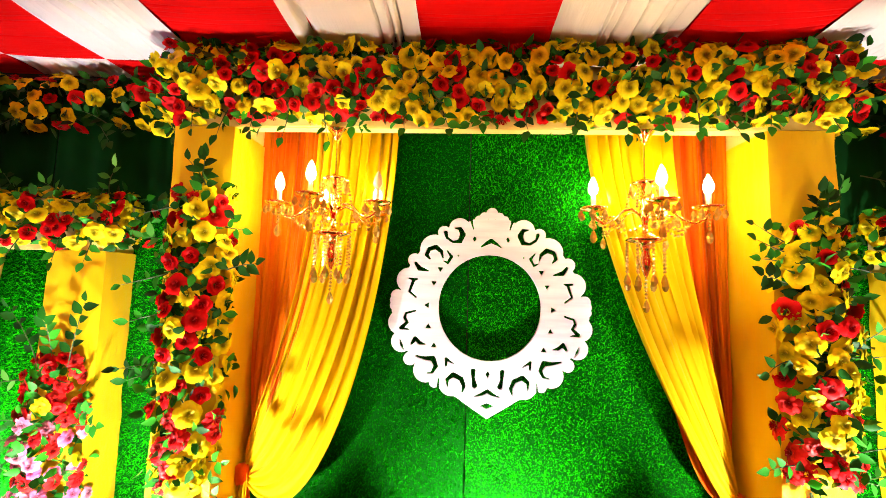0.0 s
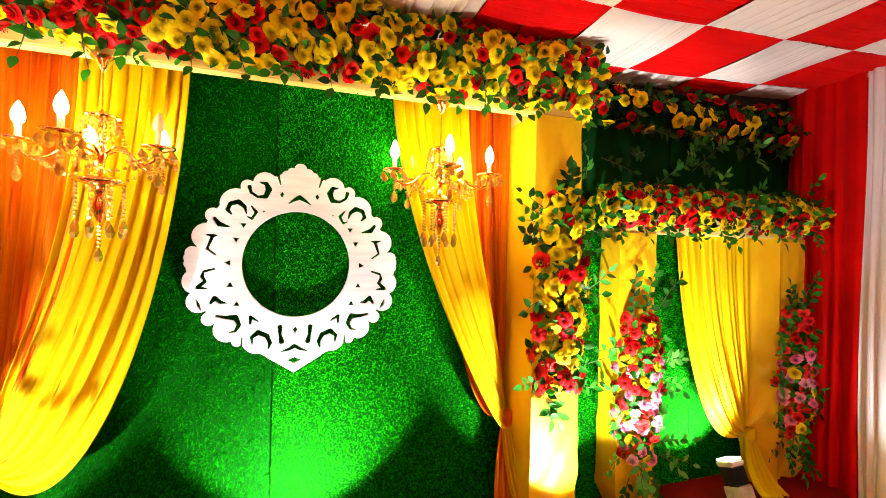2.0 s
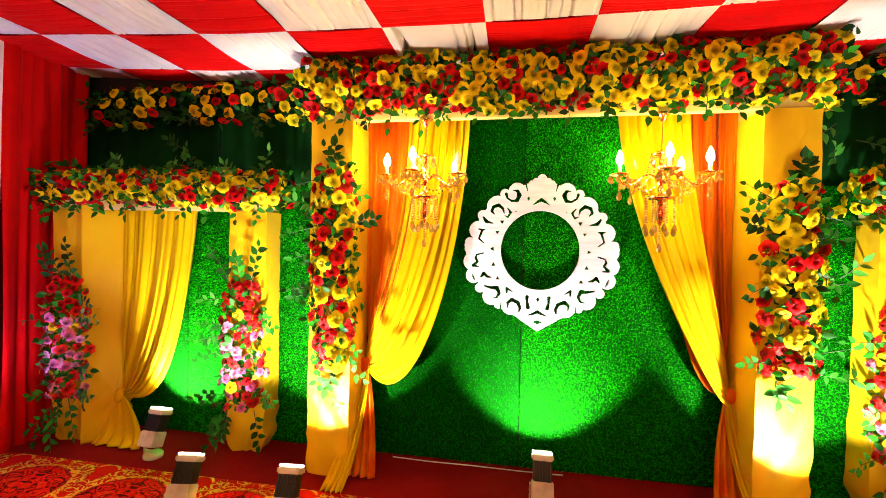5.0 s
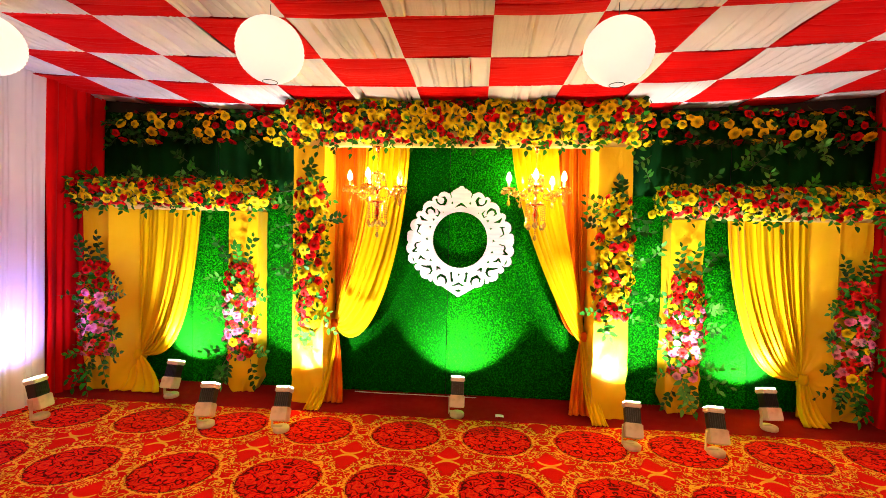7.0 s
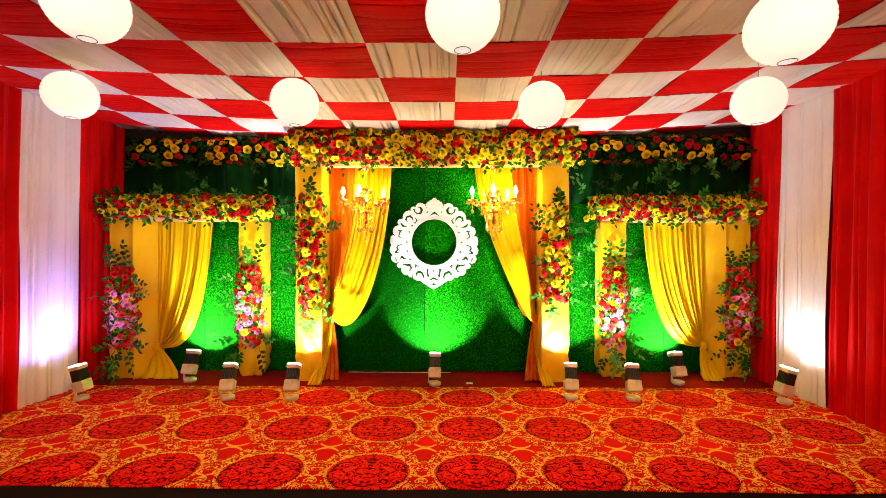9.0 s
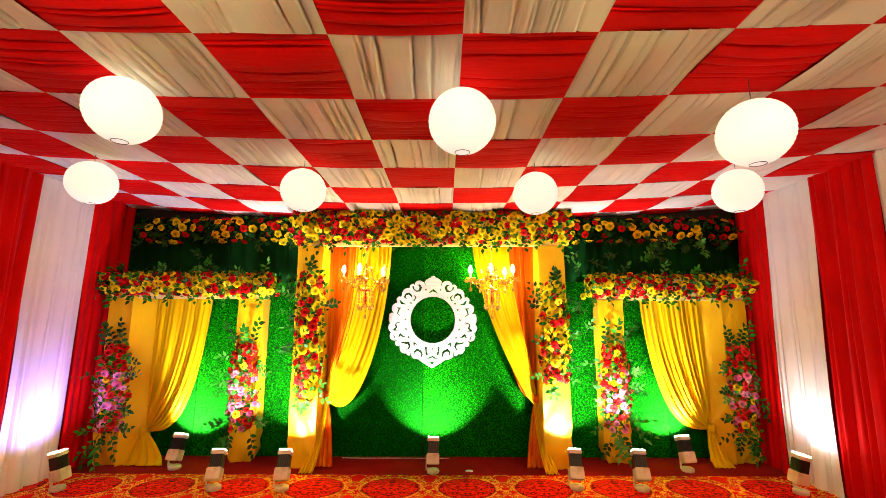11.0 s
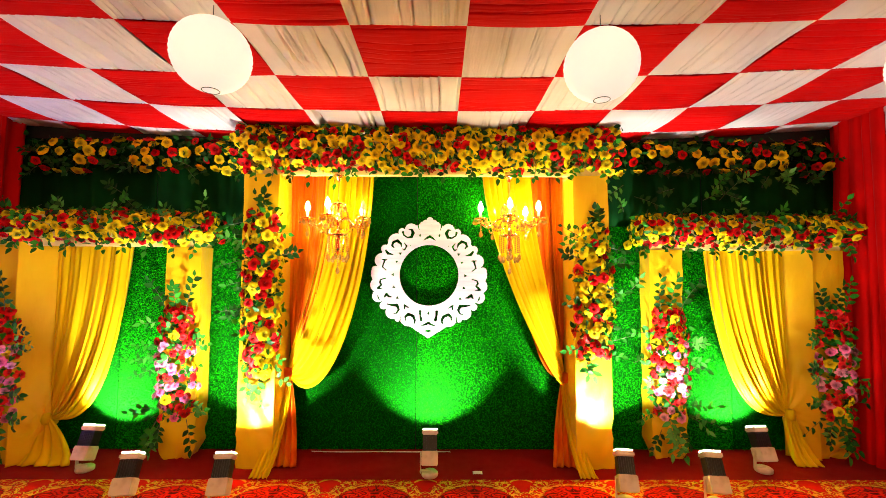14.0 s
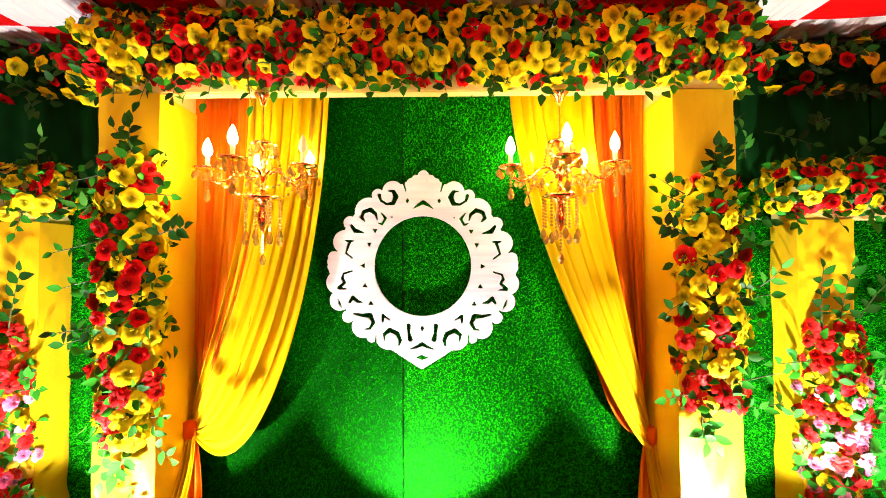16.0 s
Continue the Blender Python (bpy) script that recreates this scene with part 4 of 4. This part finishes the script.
def chandelier(x, y, turn, seed, dark=None):
    rg = random.Random(seed)
    c = thing("chandelier", "small gilded crystal chandelier with five lit candle bulbs", "chandelier", "arch chandeliers", (x, y, 0))
    zt = 2.27
    part("canopy", lathe([(0.004, zt - 0.055), (0.012, zt - 0.05), (0.026, zt - 0.02), (0.045, zt - 0.004), (0.045, zt)], 18), M_GOLD, c, "gold ceiling cup", True)
    part("rod", tube([(0, 0, zt - 0.05), (0, 0, 2.06)], 0.003, 6), M_GOLD, c)
    stem = [(0.002, 2.07), (0.012, 2.06), (0.055, 2.045), (0.06, 2.035), (0.014, 2.02), (0.010, 1.985), (0.022, 1.965), (0.012, 1.94), (0.016, 1.92), (0.026, 1.90), (0.012, 1.87),
            (0.014, 1.83), (0.03, 1.815), (0.075, 1.80), (0.085, 1.79), (0.03, 1.775), (0.016, 1.74), (0.030, 1.70), (0.018, 1.665), (0.008, 1.64), (0.002, 1.63)]
    part("stem", lathe(stem[::-1], 18), M_GOLD, c, "", True)
    for k in range(5):
        a = radians(turn + 72 * k)
        R = 0.235
        pts = [(cos(a) * r, sin(a) * r, z) for r, z in ((0.02, 1.90), (0.06, 1.925), (0.10, 1.915), (0.14, 1.875), (0.185, 1.855), (0.22, 1.87), (R, 1.91))]
        arm = part("arm", tube(pts, 0.0065, 8), M_GOLD, c, "curved glass-and-gilt arm", True)
        m = Matrix.Translation((cos(a) * R, sin(a) * R, 1.91))
        part("drip_dish", lathe([(0.004, -0.012), (0.02, -0.008), (0.054, 0.004), (0.060, 0.012), (0.03, 0.009), (0.012, 0.018), (0.012, 0.022)], 14, m), M_GOLD, arm, "", True)
        part("candle_sleeve", lathe([(0.010, 0.012), (0.010, 0.065), (0.006, 0.068)], 10, m), M_CANDLE, arm, "", True)
        part("bulb", lathe([(0.008, 0.066), (0.018, 0.078), (0.021, 0.094), (0.016, 0.116), (0.008, 0.134), (0.001, 0.146)], 8, m), M_BULB if k != dark else M_CANDLE, arm, "glowing warm candle bulb" if k != dark else "candle bulb that is out", True)
        for j in range(6):
            b = 2 * pi * j / 6 + a
            put("crystal_drop", DROP, arm, m @ pose(0.055 * cos(b), 0.055 * sin(b), 0.0))
        nxt = a + radians(72)
        for j in range(1, 10):
            q = j / 10
            bx = (cos(a) * (1 - q) + cos(nxt) * q) * 0.19
            by = (sin(a) * (1 - q) + sin(nxt) * q) * 0.19
            put("crystal_bead", BEAD, arm, pose(bx, by, 1.90 - 0.075 * sin(pi * q)))
        put("crystal_drop", DROP, arm, pose(cos(a) * 0.12, sin(a) * 0.12, 1.895))
        put("crystal_drop", LONG, c, pose(cos(a) * 0.056, sin(a) * 0.056, 2.035))
        for j in range(5):
            put("crystal_bead", BEAD, arm, m @ pose(0, 0, -0.012 - 0.014 * j))
        put("crystal_drop", LONG, arm, m @ pose(0, 0, -0.082))
        # strings of beads from dish to dish are left slack on the hub
        for j in range(8):
            t = j / 7
            put("crystal_bead", BEAD, c, pose(cos(a + 0.6) * (0.055 + 0.02 * t), sin(a + 0.6) * (0.055 + 0.02 * t), 2.035 - 0.014 * j))
    for k in range(8):
        a = 2 * pi * k / 8
        for j in range(9):
            put("crystal_bead", BEAD, c, pose(0.078 * cos(a), 0.078 * sin(a), 1.785 - 0.015 * j))
        put("crystal_drop", LONG, c, pose(0.078 * cos(a), 0.078 * sin(a), 1.65 - 0.02 * (k % 2)))
    for j in range(6):
        put("crystal_bead", BEAD, c, pose(0, 0, 1.63 - 0.015 * j))
    put("crystal_drop", LONG, c, pose(0, 0, 1.54))


chandelier(-0.70, 1.725, -96, 1, 1)
chandelier(0.66, 1.725, -98, 2)


# ---- paper lanterns ----
def lantern_mesh(R=0.165):
    prof = []
    rows = 40
    for k in range(rows + 1):
        a = pi * (0.07 + 0.86 * k / rows)
        prof.append((R * sin(a) * (1 - 0.035 * (k % 2)), -R * cos(a) * 0.97))
    return lathe(prof, 32), prof


def lantern(x, y, z, paper=None):
    t = thing("paper_lantern", "round white ribbed paper lantern, lit, hung from the ceiling; rear rows are unseen fill", "paper lantern", "ceiling lanterns", (x, y, z))
    bm, prof = lantern_mesh()
    part("paper_globe", bm, paper or M_LANTERN, t, "", True)
    r, zz = prof[0]
    ringpts = [(r * cos(2 * pi * k / 20), r * sin(2 * pi * k / 20), zz - 0.001) for k in range(21)]
    part("wire_ring", tube(ringpts, 0.0018, 5), M_WIRE, t)
    part("cord", tube([(0, 0, 0.155), (0, 0, ceiling_z(x, y) - z)], 0.002, 5), M_WIRE, t)
    return t


for p in ((-2.49, 0.19, 2.50), (-0.89, 0.17, 2.435), (0.835, 0.22, 2.425), (2.32, 0.19, 2.435), (-1.42, -0.92, 2.51), (0.245, -0.91, 2.455), (1.66, -0.91, 2.395)):
    lantern(*p)
# unseen, brighter rows added behind the camera as warm fill light
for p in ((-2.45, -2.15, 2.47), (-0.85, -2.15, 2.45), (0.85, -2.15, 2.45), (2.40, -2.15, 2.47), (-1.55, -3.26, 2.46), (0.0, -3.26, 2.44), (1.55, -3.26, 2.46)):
    lantern(*p, M_FILL_LANTERN)


# ---- floodlights on the stage ----
def floodlight(x, y, yaw, tilt, colour, power, aim=20, size=116, soft=0.15):
    t = thing("floodlight", "cream and black portable floodlight standing on the stage carpet", "floodlight", "stage floodlights", (x, y, 0.004))
    t.rotation_euler = (0, 0, radians(yaw))
    part("base", lathe([(0.056, 0.0), (0.060, 0.006), (0.060, 0.026), (0.052, 0.034), (0.0, 0.036)], 24), M_CREAM_PLASTIC, t, "round cream foot", True)
    part("bracket", box(-0.072, -0.064, -0.014, 0.014, 0.02, 0.165, 0.003), M_CREAM_PLASTIC, t)
    part("bracket_foot", box(-0.072, 0.012, -0.014, 0.014, 0.034, 0.044, 0.003), M_CREAM_PLASTIC, t)
    piv = Matrix.Translation((0.0, 0.0, 0.15)) @ Matrix.Rotation(radians(-tilt), 4, "X")
    h = part("housing", box(-0.052, 0.052, -0.042, 0.042, 0.028, 0.135, 0.004), M_BLACK_METAL, t, "black finned body", m=piv)
    for k in range(7):
        x = -0.046 + 0.0147 * k
        part("fin", box(x, x + 0.004, -0.050, -0.0425, 0.036, 0.128), M_BLACK_METAL, h)
    part("driver_box", box(-0.060, 0.060, -0.055, 0.050, -0.070, 0.028, 0.006), M_CREAM_PLASTIC, h, "cream driver box")
    part("rim", box(-0.060, 0.060, -0.054, 0.050, 0.135, 0.170, 0.008), M_CREAM_PLASTIC, h, "cream head rim")
    part("lens", box(-0.054, 0.054, -0.048, 0.044, 0.168, 0.180, 0.004), M_PANEL, h, "glowing lamp panel")
    la = bpy.data.lights.new("flood_beam", "SPOT")
    la.energy, la.color, la.spot_size, la.spot_blend, la.shadow_soft_size = power, colour, radians(size), soft, 0.03
    lo = new("flood_beam", la)
    lo.parent = h
    lo.matrix_basis = pose(0, 0, 0.190, 180 - aim, 0, 0)
    return t


WARM, LILAC, COOL, VIOLET = (1.0, 0.95, 0.92), (0.93, 0.88, 1.0), (0.88, 0.92, 1.0), (0.34, 0.24, 1.0)
floodlight(-3.24, 1.12, 90, 14, VIOLET, FLOOD * 0.42, 2, 160, 1.0)
floodlight(-2.55, 1.66, -4, 22, WARM, FLOOD * 1.3, 33, 108, 0.35)
floodlight(-1.88, 1.15, 8, 28, LILAC, FLOOD * 0.62, -6, 112, 0.6)
floodlight(-1.28, 1.15, 5, 28, WARM, FLOOD * 1.3, 20, 92, 0.3)
floodlight(0.04, 1.58, 0, 20, WARM, FLOOD * 1.15, 35, 108, 0.35)
floodlight(1.33, 1.20, -8, 28, WARM, FLOOD * 1.3, 20, 92, 0.3)
floodlight(1.90, 1.18, -8, 28, LILAC, FLOOD * 0.7, -6, 112, 0.6)
floodlight(2.56, 1.65, 4, 22, WARM, FLOOD * 1.3, 33, 108, 0.35)
floodlight(3.24, 1.12, -90, 14, COOL, FLOOD * 0.15, 2, 160, 1.0)


# ---- small things on the stage ----
M_PAPER = mat("white_paper", (0.8, 0.79, 0.77), 0.7)
ob = part("cable", tube([(-0.95, 1.995, 0.010), (-0.7, 1.985, 0.010), (-0.4, 1.992, 0.010), (-0.1, 1.99, 0.009), (0.2, 1.996, 0.009)], 0.0035, 6), M_PAPER, None)
tagged(ob, "thin white cable lying along the foot of the turf", "cable")


def paper_scrap(u, v):
    return (0.36 + 0.07 * u, 1.60 + 0.035 * v, 0.006 + 0.010 * u * (1 - u) + 0.006 * v * v)


tagged(thick(put("paper_scrap", sheet(paper_scrap, 6, 4, M_PAPER)), 0.001), "small crumpled scrap of white paper on red carpet", "paper scrap")
rg = random.Random(77)
g = thing("loose_flower", "single yellow silk rose pinned low on the satin pillar", "flower", "", (-1.30, 1.685, 0.53))
put("bloom", FLOWERS["yellow"][1], g, frame_from((0, 0, 0), (0.1, -1, 0.1), 0.4, 0.05))
sprig(g, (0.02, 0.0, -0.01), (0.6, -0.2, -0.6), 0.06, 3, "green", rg, 0.7)
